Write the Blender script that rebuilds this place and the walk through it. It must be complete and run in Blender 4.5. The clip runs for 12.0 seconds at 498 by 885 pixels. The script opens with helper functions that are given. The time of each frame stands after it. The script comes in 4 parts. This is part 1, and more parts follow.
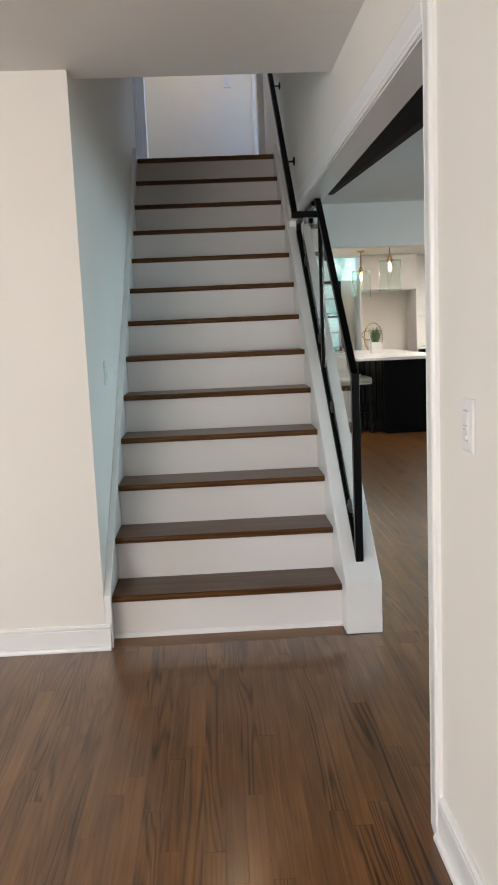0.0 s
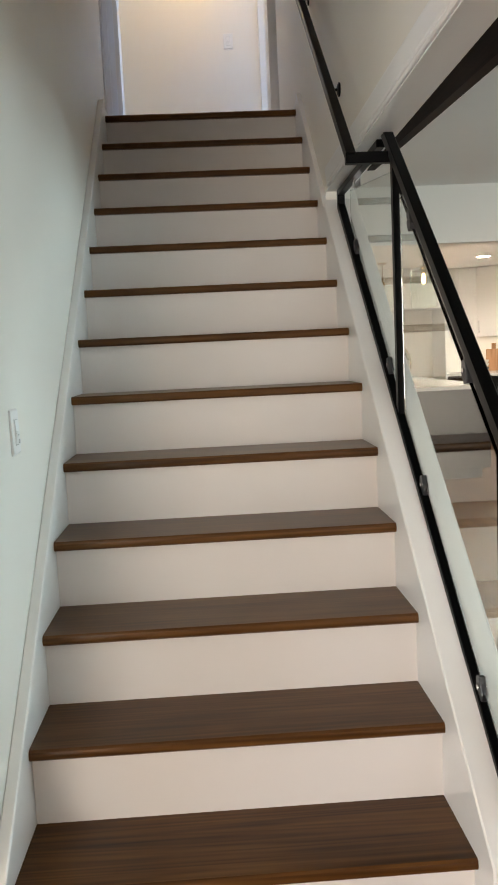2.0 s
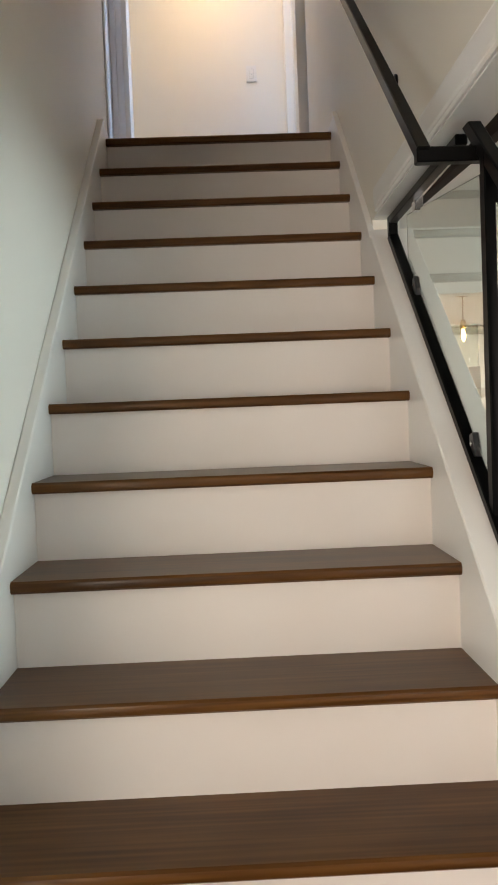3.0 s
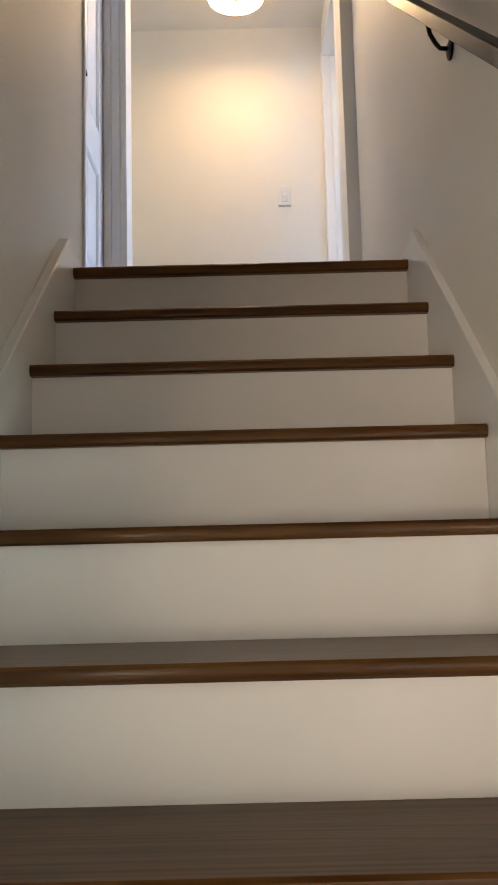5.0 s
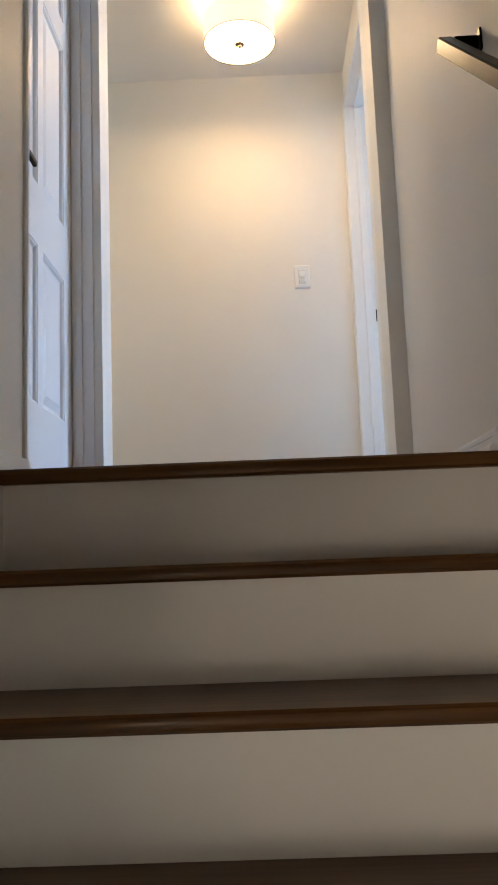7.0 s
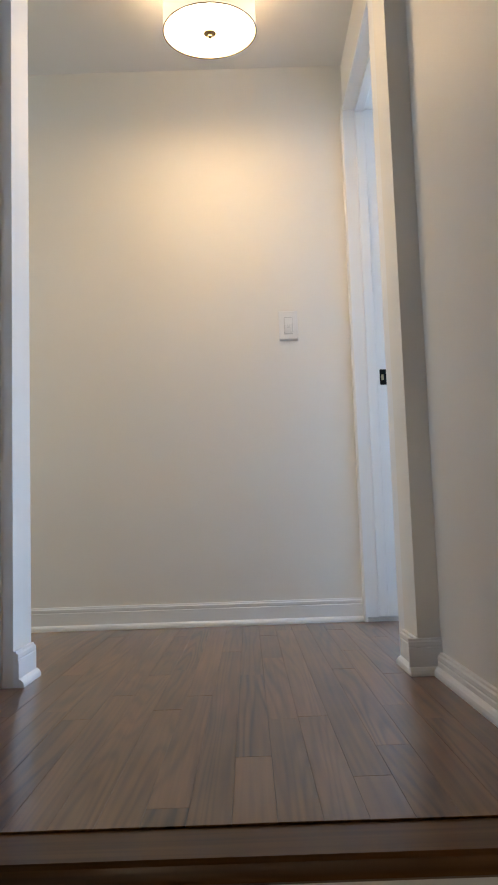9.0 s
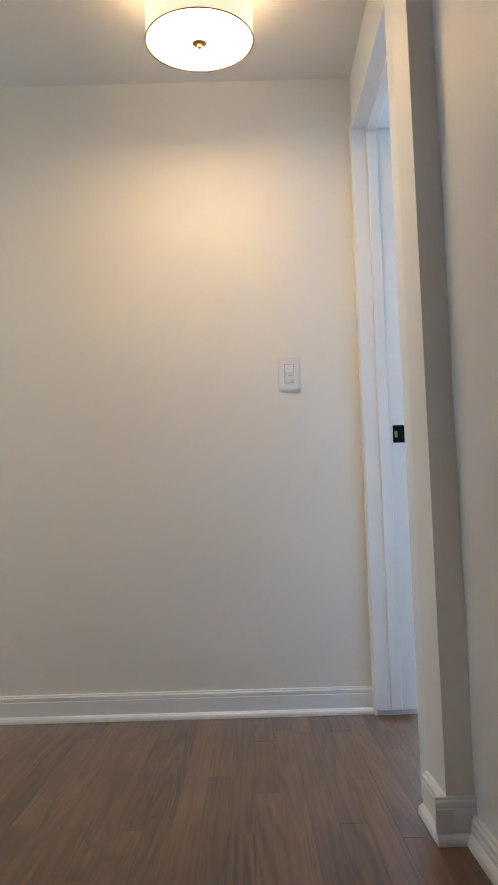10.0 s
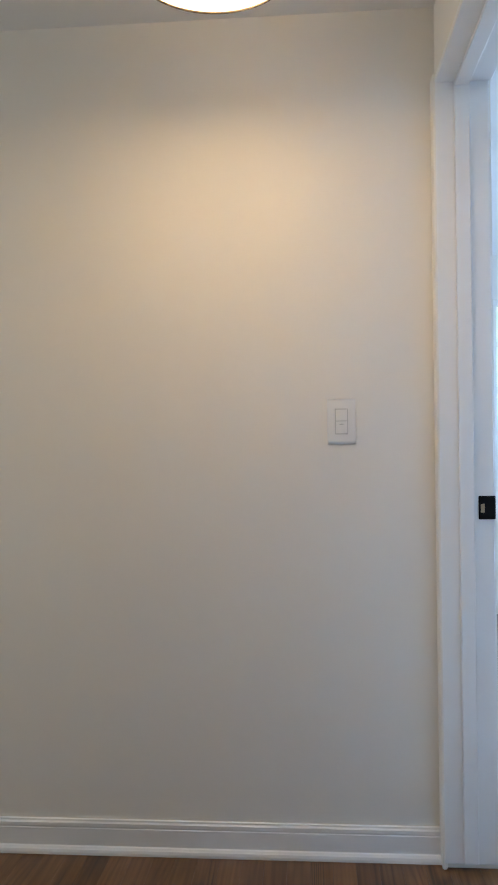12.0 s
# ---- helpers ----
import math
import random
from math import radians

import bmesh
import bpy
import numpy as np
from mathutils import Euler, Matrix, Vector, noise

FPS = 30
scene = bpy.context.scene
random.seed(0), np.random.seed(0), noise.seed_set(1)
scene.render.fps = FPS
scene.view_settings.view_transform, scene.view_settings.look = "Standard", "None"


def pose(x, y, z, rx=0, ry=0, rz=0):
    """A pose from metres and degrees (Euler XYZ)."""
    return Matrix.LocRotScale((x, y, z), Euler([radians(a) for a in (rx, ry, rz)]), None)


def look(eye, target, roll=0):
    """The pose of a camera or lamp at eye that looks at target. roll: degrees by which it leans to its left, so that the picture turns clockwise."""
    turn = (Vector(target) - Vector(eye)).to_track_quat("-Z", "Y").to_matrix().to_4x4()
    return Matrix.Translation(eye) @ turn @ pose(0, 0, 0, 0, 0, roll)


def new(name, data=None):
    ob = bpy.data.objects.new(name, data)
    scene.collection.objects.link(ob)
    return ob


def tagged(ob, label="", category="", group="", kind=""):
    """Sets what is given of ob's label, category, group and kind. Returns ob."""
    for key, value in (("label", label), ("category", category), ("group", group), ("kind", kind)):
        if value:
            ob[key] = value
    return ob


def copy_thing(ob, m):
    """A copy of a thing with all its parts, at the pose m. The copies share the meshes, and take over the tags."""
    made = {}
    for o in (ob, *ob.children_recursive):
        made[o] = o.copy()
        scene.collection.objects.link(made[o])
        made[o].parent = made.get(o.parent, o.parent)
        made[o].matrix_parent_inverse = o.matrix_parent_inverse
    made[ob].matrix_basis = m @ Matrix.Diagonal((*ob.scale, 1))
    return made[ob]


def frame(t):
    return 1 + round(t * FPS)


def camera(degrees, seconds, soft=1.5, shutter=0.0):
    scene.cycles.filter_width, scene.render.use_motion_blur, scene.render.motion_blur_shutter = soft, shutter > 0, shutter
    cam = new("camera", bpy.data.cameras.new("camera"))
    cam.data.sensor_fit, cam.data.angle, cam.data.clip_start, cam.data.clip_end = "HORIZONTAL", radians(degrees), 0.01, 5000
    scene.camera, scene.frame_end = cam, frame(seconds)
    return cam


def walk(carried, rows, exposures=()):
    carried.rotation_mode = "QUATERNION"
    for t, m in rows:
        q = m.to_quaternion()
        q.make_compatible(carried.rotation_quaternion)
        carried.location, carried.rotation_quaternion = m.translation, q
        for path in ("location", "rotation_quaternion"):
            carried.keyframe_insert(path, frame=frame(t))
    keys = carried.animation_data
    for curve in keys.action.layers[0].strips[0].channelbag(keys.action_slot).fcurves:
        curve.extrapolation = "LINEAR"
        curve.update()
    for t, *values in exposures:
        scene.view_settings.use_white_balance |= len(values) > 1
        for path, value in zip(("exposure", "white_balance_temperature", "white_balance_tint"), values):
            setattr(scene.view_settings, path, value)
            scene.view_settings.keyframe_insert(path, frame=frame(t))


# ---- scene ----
cam = camera(34.3, 12.0, 1.9)
PATH = [
    (0, (-0.015, 0.192, 1.334), (0.062, 2.17, 1.05), -2.45),
    (0.5, (-0.029, 0.627, 1.345), (0.104, 2.604, 1.069), -2.5),
    (1, (-0.096, 1.078, 1.338), (0.085, 3.054, 1.085), -2.7),
    (1.5, (-0.043, 1.521, 1.338), (0.068, 3.503, 1.092), -2.6),
    (2, (-0.03, 1.974, 1.315), (0.059, 3.96, 1.096), -2.7),
    (2.5, (-0.023, 2.358, 1.33), (0.044, 4.351, 1.189), -2.5),
    (4.5, (0.022, 3.843, 1.587), (0.038, 5.84, 1.706), -1.6),
    (5, (0.01, 4.068, 1.768), (0.009, 6.053, 2.006), -1.4),
    (5.5, (-0.005, 4.253, 1.94), (-0.02, 6.229, 2.247), -1.3),
    (6, (0.028, 4.427, 2.087), (0.001, 6.404, 2.391), -1.0),
    (6.5, (0.012, 4.622, 2.224), (-0.015, 6.6, 2.517), -1.4),
    (7, (0.025, 4.81, 2.4), (-0.008, 6.789, 2.685), -2.15),
    (7.5, (0.071, 4.986, 2.552), (0.004, 6.965, 2.835), -1.9),
    (9.5, (0.07, 5.649, 3.098), (0.091, 7.64, 3.286), -1.9),
    (10, (0.099, 5.823, 3.216), (0.103, 7.813, 3.418), -1.6),
    (10.5, (0.107, 5.985, 3.32), (0.073, 7.978, 3.488), -1.8),
    (11, (0.088, 6.131, 3.461), (0.052, 8.128, 3.58), -2.0),
    (11.5, (0.14, 6.291, 3.563), (0.059, 8.289, 3.619), -1.0),
    (12, (0.174, 6.43, 3.672), (0.015, 8.424, 3.666), -0.8),
]
EXPOSURES = [(0.0, -0.06, 6400, 11), (1.0, 0.12, 6700, 11), (2.5, 0.38, 7500, 15), (4.5, 0.58, 8050, 16), (5.5, 0.48, 8150, 15), (7.5, 0.34, 7800, 12), (9.5, 0.10, 7500, 11), (10.5, -0.02, 7400, 11), (11.5, -0.15, 7300, 11), (12.0, -0.21, 7250, 11)]
walk(cam, [(t, look(eye, target, roll)) for t, eye, target, roll in PATH], EXPOSURES)

# ---------------------------------------------------------------- sizes
RISE, GOING, STEPS, NOSE_Y = 0.2, 0.235, 13, 3.6
SLOPE = RISE / GOING
FLOOR2 = RISE * STEPS
LOW_CEIL = 2.345
HIGH_CEIL = 4.76
XL, XR = -0.53, 0.518          # stairwell wall faces
OPEN_Y = 2.165                 # near edge of the side opening
WALL_Y = 3.505                 # entry wall beside the stair
BACK_Y = 8.505                 # hall back wall upstairs
HEAD_Z = 2.001                 # side opening head
KITCHEN_Y = 13.42
KITCHEN_X = 4.32


def nose_z(y):
    return RISE + SLOPE * (y - NOSE_Y)


# ---------------------------------------------------------------- world and light
world = bpy.data.worlds.new("world")
scene.world = world
world.use_nodes = True
wn = world.node_tree
sky = wn.nodes.new("ShaderNodeTexSky")
sky.sky_type = "NISHITA"
sky.sun_disc = False
sky.sun_elevation = radians(40)
sky.sun_rotation = radians(200)
wn.nodes["Background"].inputs["Strength"].default_value = 0.1
wn.links.new(sky.outputs[0], wn.nodes["Background"].inputs["Color"])


def lamp(name, kind, m, energy, colour, **values):
    data = bpy.data.lights.new(name, kind)
    data.energy, data.color = energy, colour
    if kind == "AREA":
        data.shape, data.size, data.size_y = "RECTANGLE", values["size"], values["size_y"]
    if kind in ("POINT", "SPOT"):
        data.shadow_soft_size = values["radius"]
    if kind == "SUN":
        data.angle = values["angle"]
    if kind == "SPOT":
        data.spot_size, data.spot_blend = values["cone"], 0.6
    ob = new(name, data)
    ob.matrix_basis = m
    return ob


DAY = (0.80, 0.90, 1.0)
lamp("sun", "SUN", look((0, -8, 10), (0, 0, 0)), 2.0, (1.0, 0.94, 0.86), angle=radians(0.6))
# daylight in the window openings, and fill lights in added, unseen openings
# added fill from behind the viewpoint; its opening is invented
lamp("entry_fill_light", "AREA", look((-2.4, -2.95, 1.35), (-1.5, 3, 1.1)), 130, (1.0, 0.93, 0.86), size=2.2, size_y=1.6)
# added fill for the right wall and jamb, through an invented opening
lamp("side_fill_light", "AREA", look((-3.95, 0.9, 1.4), (3, 1.6, 1.2)), 40, DAY, size=1.8, size_y=1.5)
lamp("living_window_light", "AREA", look((5.12, 4.1, 1.45), (-0.5, 2.5, 1.1)), 90, (0.60, 0.86, 1.0), size=1.7, size_y=1.6)
# added fill that brightens the living room header; no known window here
lamp("living_back_fill_light", "AREA", look((2.6, -2.95, 1.4), (0.2, 4.6, 0.9)), 34, (0.86, 0.92, 1.0), size=2.4, size_y=1.5)
lamp("kitchen_window_light", "AREA", look((1.7, 14.4, 3.1), (1.9, 10.4, 0.2)), 70, DAY, size=1.2, size_y=1.0)
lamp("hall_window_light", "AREA", look((-2.95, 8.0, 3.75), (0, 8.2, 2.7)), 13, (0.66, 0.83, 1.0), size=0.8, size_y=1.2)
lamp("bedroom_window_light", "AREA", look((2.75, 11.35, 3.95), (-0.3, 7.4, 2.9)), 26, (0.40, 0.62, 1.0), size=1.6, size_y=1.2)
# added blue fill through the doorway onto the closet door, from an unseen side opening
lamp("bedroom_side_fill_light", "AREA", look((3.95, 10.5, 3.95), (-0.6, 7.0, 2.8)), 165, (0.32, 0.56, 1.0), size=1.3, size_y=1.1)


# ---------------------------------------------------------------- materials
def material(name, colour, rough=0.5, metal=0.0, coat=0.0, spec=0.5):
    m = bpy.data.materials.new(name)
    m.use_nodes = True
    b = m.node_tree.nodes["Principled BSDF"]
    b.inputs["Base Color"].default_value = (*colour, 1)
    b.inputs["Roughness"].default_value = rough
    b.inputs["Metallic"].default_value = metal
    b.inputs["Coat Weight"].default_value = coat
    b.inputs["Specular IOR Level"].default_value = spec
    return m


def nodes_of(m):
    return m.node_tree.nodes, m.node_tree.links, m.node_tree.nodes["Principled BSDF"]


def paint(name, colour, rough, bump=0.04, grain=90.0, drift=0.04, spec=0.5):
    """Rolled wall paint: faint mottling in colour, fine roller stipple."""
    m = material(name, colour, rough, spec=spec)
    n, l, b = nodes_of(m)
    co = n.new("ShaderNodeTexCoord")
    big = n.new("ShaderNodeTexNoise")
    big.inputs["Scale"].default_value = 1.7
    big.inputs["Detail"].default_value = 4
    ramp = n.new("ShaderNodeMix")
    ramp.data_type = "RGBA"
    ramp.inputs["A"].default_value = (*[c * (1 - drift) for c in colour], 1)
    ramp.inputs["B"].default_value = (*[min(1, c * (1 + drift)) for c in colour], 1)
    fine = n.new("ShaderNodeTexNoise")
    fine.inputs["Scale"].default_value = grain
    fine.inputs["Detail"].default_value = 5
    bp = n.new("ShaderNodeBump")
    bp.inputs["Strength"].default_value = bump
    bp.inputs["Distance"].default_value = 0.004
    l.new(co.outputs["Object"], big.inputs["Vector"])
    l.new(co.outputs["Object"], fine.inputs["Vector"])
    l.new(big.outputs["Fac"], ramp.inputs["Factor"])
    l.new(ramp.outputs["Result"], b.inputs["Base Color"])
    l.new(fine.outputs["Fac"], bp.inputs["Height"])
    l.new(bp.outputs["Normal"], b.inputs["Normal"])
    return m


def wood(name, dark, mid, light, axis, rough=0.3, coat=0.25, spread=0.35, grain=1.0, spec=0.4, figured=0.2, contrast=1.1):
    """Stained oak: cathedral figure and pores drawn out along one axis; each piece differs."""
    m = material(name, mid, rough, 0.0, coat, spec)
    n, l, b = nodes_of(m)
    b.inputs["Coat Roughness"].default_value = 0.16
    co = n.new("ShaderNodeTexCoord")
    info = n.new("ShaderNodeObjectInfo")
    island = n.new("ShaderNodeNewGeometry")
    add = n.new("ShaderNodeMath")
    add.operation = "ADD"
    l.new(info.outputs["Random"], add.inputs[0])
    l.new(island.outputs["Random Per Island"], add.inputs[1])
    shift = n.new("ShaderNodeMath")
    shift.operation = "MULTIPLY"
    shift.inputs[1].default_value = 37.0
    l.new(add.outputs[0], shift.inputs[0])
    comb = n.new("ShaderNodeCombineXYZ")
    for i in range(3):
        l.new(shift.outputs[0], comb.inputs[i])
    move = n.new("ShaderNodeVectorMath")
    move.operation = "ADD"
    l.new(co.outputs["Object"], move.inputs[0])
    l.new(comb.outputs[0], move.inputs[1])
    stretch = n.new("ShaderNodeMapping")
    sc = [1.0, 1.0, 1.0]
    sc[axis] = 0.055
    stretch.inputs["Scale"].default_value = sc
    l.new(move.outputs[0], stretch.inputs["Vector"])
    figure = n.new("ShaderNodeTexNoise")
    figure.inputs["Scale"].default_value = 9 * grain
    figure.inputs["Detail"].default_value = 1.5
    figure.inputs["Distortion"].default_value = 0.25
    l.new(stretch.outputs[0], figure.inputs["Vector"])
    rings = n.new("ShaderNodeMath")
    rings.operation = "MULTIPLY"
    rings.inputs[1].default_value = 120.0
    l.new(figure.outputs["Fac"], rings.inputs[0])
    sine = n.new("ShaderNodeMath")
    sine.operation = "SINE"
    l.new(rings.outputs[0], sine.inputs[0])
    fine = n.new("ShaderNodeTexNoise")
    fine.inputs["Scale"].default_value = 120 * grain
    fine.inputs["Detail"].default_value = 1.5
    st2 = n.new("ShaderNodeMapping")
    sc2 = [1.0, 1.0, 1.0]
    sc2[axis] = 0.022
    st2.inputs["Scale"].default_value = sc2
    l.new(move.outputs[0], st2.inputs["Vector"])
    l.new(st2.outputs[0], fine.inputs["Vector"])
    ramp = n.new("ShaderNodeValToRGB")
    ramp.color_ramp.elements[0].color = (*dark, 1)
    ramp.color_ramp.elements[1].color = (*light, 1)
    e = ramp.color_ramp.elements.new(0.5)
    e.color = (*mid, 1)
    half = n.new("ShaderNodeMath")
    half.operation = "MULTIPLY_ADD"
    half.inputs[1].default_value = 0.5
    half.inputs[2].default_value = 0.5
    l.new(sine.outputs[0], half.inputs[0])
    sharp = n.new("ShaderNodeMath")
    sharp.operation = "POWER"
    sharp.inputs[1].default_value = 2.2
    l.new(half.outputs[0], sharp.inputs[0])
    mix = n.new("ShaderNodeMath")
    mix.operation = "MULTIPLY_ADD"
    # how strongly the figure shows differs from piece to piece
    pick = n.new("ShaderNodeMath")
    pick.operation = "MULTIPLY"
    pick.inputs[1].default_value = 7.31
    l.new(add.outputs[0], pick.inputs[0])
    wrap = n.new("ShaderNodeMath")
    wrap.operation = "FRACT"
    l.new(pick.outputs[0], wrap.inputs[0])
    bold = n.new("ShaderNodeMath")
    bold.operation = "POWER"
    bold.inputs[1].default_value = 2.0
    l.new(wrap.outputs[0], bold.inputs[0])
    amount = n.new("ShaderNodeMath")
    amount.operation = "MULTIPLY_ADD"
    amount.inputs[1].default_value = -2.0 * figured
    amount.inputs[2].default_value = -0.3 * figured
    l.new(bold.outputs[0], amount.inputs[0])
    l.new(amount.outputs[0], mix.inputs[1])
    l.new(sharp.outputs[0], mix.inputs[0])
    f2 = n.new("ShaderNodeMath")
    f2.operation = "MULTIPLY_ADD"
    f2.inputs[1].default_value = contrast
    l.new(fine.outputs["Fac"], f2.inputs[0])
    tone = n.new("ShaderNodeMath")
    tone.operation = "MULTIPLY_ADD"
    tone.inputs[1].default_value = spread
    tone.inputs[2].default_value = 0.58 + 0.22 * figured - 0.5 * contrast - spread * 0.5
    frac = n.new("ShaderNodeMath")
    frac.operation = "FRACT"
    l.new(add.outputs[0], frac.inputs[0])
    l.new(frac.outputs[0], tone.inputs[0])
    l.new(tone.outputs[0], f2.inputs[2])
    l.new(f2.outputs[0], mix.inputs[2])
    blotch = n.new("ShaderNodeTexNoise")
    blotch.inputs["Scale"].default_value = 11.0
    blotch.inputs["Detail"].default_value = 3
    st3 = n.new("ShaderNodeMapping")
    sc3 = [1.0, 1.0, 1.0]
    sc3[axis] = 0.28
    st3.inputs["Scale"].default_value = sc3
    l.new(move.outputs[0], st3.inputs["Vector"])
    l.new(st3.outputs[0], blotch.inputs["Vector"])
    cloud = n.new("ShaderNodeMath")
    cloud.operation = "MULTIPLY_ADD"
    cloud.inputs[1].default_value = 0.75
    cloud.inputs[2].default_value = -0.375
    l.new(blotch.outputs["Fac"], cloud.inputs[0])
    total = n.new("ShaderNodeMath")
    total.operation = "ADD"
    l.new(mix.outputs[0], total.inputs[0])
    l.new(cloud.outputs[0], total.inputs[1])
    l.new(total.outputs[0], ramp.inputs["Fac"])
    l.new(ramp.outputs["Color"], b.inputs["Base Color"])
    rr = n.new("ShaderNodeMath")
    rr.operation = "MULTIPLY_ADD"
    rr.inputs[1].default_value = 0.02
    rr.inputs[2].default_value = rough - 0.01
    l.new(fine.outputs["Fac"], rr.inputs[0])
    l.new(rr.outputs[0], b.inputs["Roughness"])
    return m


def brushed(name, colour, rough, metal=1.0, spec=0.5, vary=0.15):
    m = material(name, colour, rough, metal, 0.0, spec)
    n, l, b = nodes_of(m)
    co = n.new("ShaderNodeTexCoord")
    nz = n.new("ShaderNodeTexNoise")
    nz.inputs["Scale"].default_value = 60
    nz.inputs["Detail"].default_value = 6
    rr = n.new("ShaderNodeMath")
    rr.operation = "MULTIPLY_ADD"
    rr.inputs[1].default_value = vary
    rr.inputs[2].default_value = rough - vary / 2
    l.new(co.outputs["Object"], nz.inputs["Vector"])
    l.new(nz.outputs["Fac"], rr.inputs[0])
    l.new(rr.outputs[0], b.inputs["Roughness"])
    return m


def glow(name, colour, strength):
    m = material(name, colour, 0.4)
    b = m.node_tree.nodes["Principled BSDF"]
    b.inputs["Emission Color"].default_value = (*colour, 1)
    b.inputs["Emission Strength"].default_value = strength
    return m


def glass(name, tint=(0.93, 0.98, 0.96), rough=0.0):
    m = material(name, tint, rough)
    b = m.node_tree.nodes["Principled BSDF"]
    b.inputs["Transmission Weight"].default_value = 1.0
    b.inputs["IOR"].default_value = 1.45
    return m


WALL = paint("wall_paint", (0.86, 0.83, 0.77), 0.55)
CEIL = paint("ceiling_paint", (0.80, 0.78, 0.75), 0.75)
TRIM = paint("trim_paint", (0.87, 0.87, 0.86), 0.28, 0.015, 40)
RISER = paint("riser_paint", (0.80, 0.775, 0.76), 0.33, 0.02, 50)
DOORP = paint("door_paint", (0.85, 0.85, 0.85), 0.45, 0.02, 60)
FLOORW = wood("floor_oak", (0.034, 0.0135, 0.0042), (0.135, 0.057, 0.0165), (0.235, 0.108, 0.036), 1, 0.32, 0.66, 0.28, 1.0, 0.18, 0.24, 0.75)
FLOORX = wood("floor_oak_cross", (0.034, 0.013, 0.004), (0.130, 0.056, 0.017), (0.25, 0.120, 0.043), 0, 0.33, 0.0, 0.3, 1.0, 0.24, 0.22, 0.5)
TREADW = wood("tread_oak", (0.020, 0.0075, 0.0022), (0.088, 0.035, 0.0095), (0.165, 0.074, 0.022), 0, 0.32, 0.2, 0.2, 0.8, 0.10, 0.13, 0.75)
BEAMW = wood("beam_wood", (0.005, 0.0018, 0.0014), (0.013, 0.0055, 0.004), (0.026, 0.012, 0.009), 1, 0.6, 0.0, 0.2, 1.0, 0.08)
BOARDW = wood("board_wood", (0.35, 0.17, 0.08), (0.5, 0.27, 0.14), (0.62, 0.38, 0.22), 2, 0.5, 0.0, 0.2)
BLACK = brushed("black_steel", (0.0012, 0.0012, 0.0013), 0.32, 0.0, 0.12, 0.03)
GUN = brushed("gun_steel", (0.10, 0.10, 0.105), 0.35)
CHROME = brushed("chrome", (0.75, 0.75, 0.76), 0.14, 1.0, 0.5, 0.03)
STEEL = brushed("stainless_steel", (0.62, 0.63, 0.65), 0.26, 1.0, 0.5, 0.02)
BRASS = brushed("brass", (0.62, 0.43, 0.20), 0.25)
NICKEL = brushed("bronze_finial", (0.33, 0.25, 0.16), 0.3)
GLASS = glass("rail_glass", (0.90, 0.97, 0.94))
CLEAR = glass("clear_glass")
PLASTIC = material("white_plastic", (0.84, 0.84, 0.83), 0.3)
GREY = material("grey_gap", (0.50, 0.50, 0.50), 0.6)
CABW = paint("cabinet_white", (0.86, 0.855, 0.84), 0.35, 0.01, 40)
CABD = paint("cabinet_dark", (0.003, 0.0027, 0.0027), 0.45, 0.02, 40, 0.15, 0.06)
COUNTER = paint("quartz", (0.83, 0.82, 0.81), 0.2, 0.0, 20, 0.06)
TILE = paint("tile_glaze", (0.82, 0.81, 0.78), 0.2, 0.01, 30)
FABRIC = paint("linen", (0.62, 0.58, 0.50), 0.9, 0.3, 400)
CERAMIC = material("ceramic", (0.78, 0.77, 0.74), 0.25)
DARKPOT = material("dark_ceramic", (0.03, 0.03, 0.032), 0.35)
LEAF = paint("leaf", (0.06, 0.11, 0.035), 0.5, 0.0, 30, 0.3)
OVENGLASS = material("oven_glass", (0.01, 0.01, 0.011), 0.08)
RIM = material("bronze_rim", (0.09, 0.07, 0.05), 0.4, 0.6)
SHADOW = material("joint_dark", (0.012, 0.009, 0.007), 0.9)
SHADE = glow("lamp_shade_glow", (1.0, 0.86, 0.68), 0.8)
DIFFUSER = glow("lamp_diffuser_glow", (1.0, 0.74, 0.46), 25.0)
BULB = glow("bulb_glow", (1.0, 0.60, 0.28), 45.0)
CANLIGHT = glow("downlight_glow", (1.0, 0.91, 0.78), 170.0)


# ---------------------------------------------------------------- building helpers
def cuboid(bm, x0, y0, z0, x1, y1, z1):
    v = [bm.verts.new((x, y, z)) for z in (z0, z1) for y in (y0, y1) for x in (x0, x1)]
    for f in ((0, 2, 3, 1), (4, 5, 7, 6), (0, 1, 5, 4), (2, 6, 7, 3), (0, 4, 6, 2), (1, 3, 7, 5)):
        bm.faces.new([v[i] for i in f])
    return v


def bevelled(bm, size, segments=1):
    if size > 0:
        bmesh.ops.bevel(bm, geom=bm.edges[:], offset=size, segments=segments, affect="EDGES", profile=0.6, clamp_overlap=True)
    return bm


def boxes(*dims, bevel=0.0, segments=1):
    bm = bmesh.new()
    for d in dims:
        cuboid(bm, *d)
    return bevelled(bm, bevel, segments)


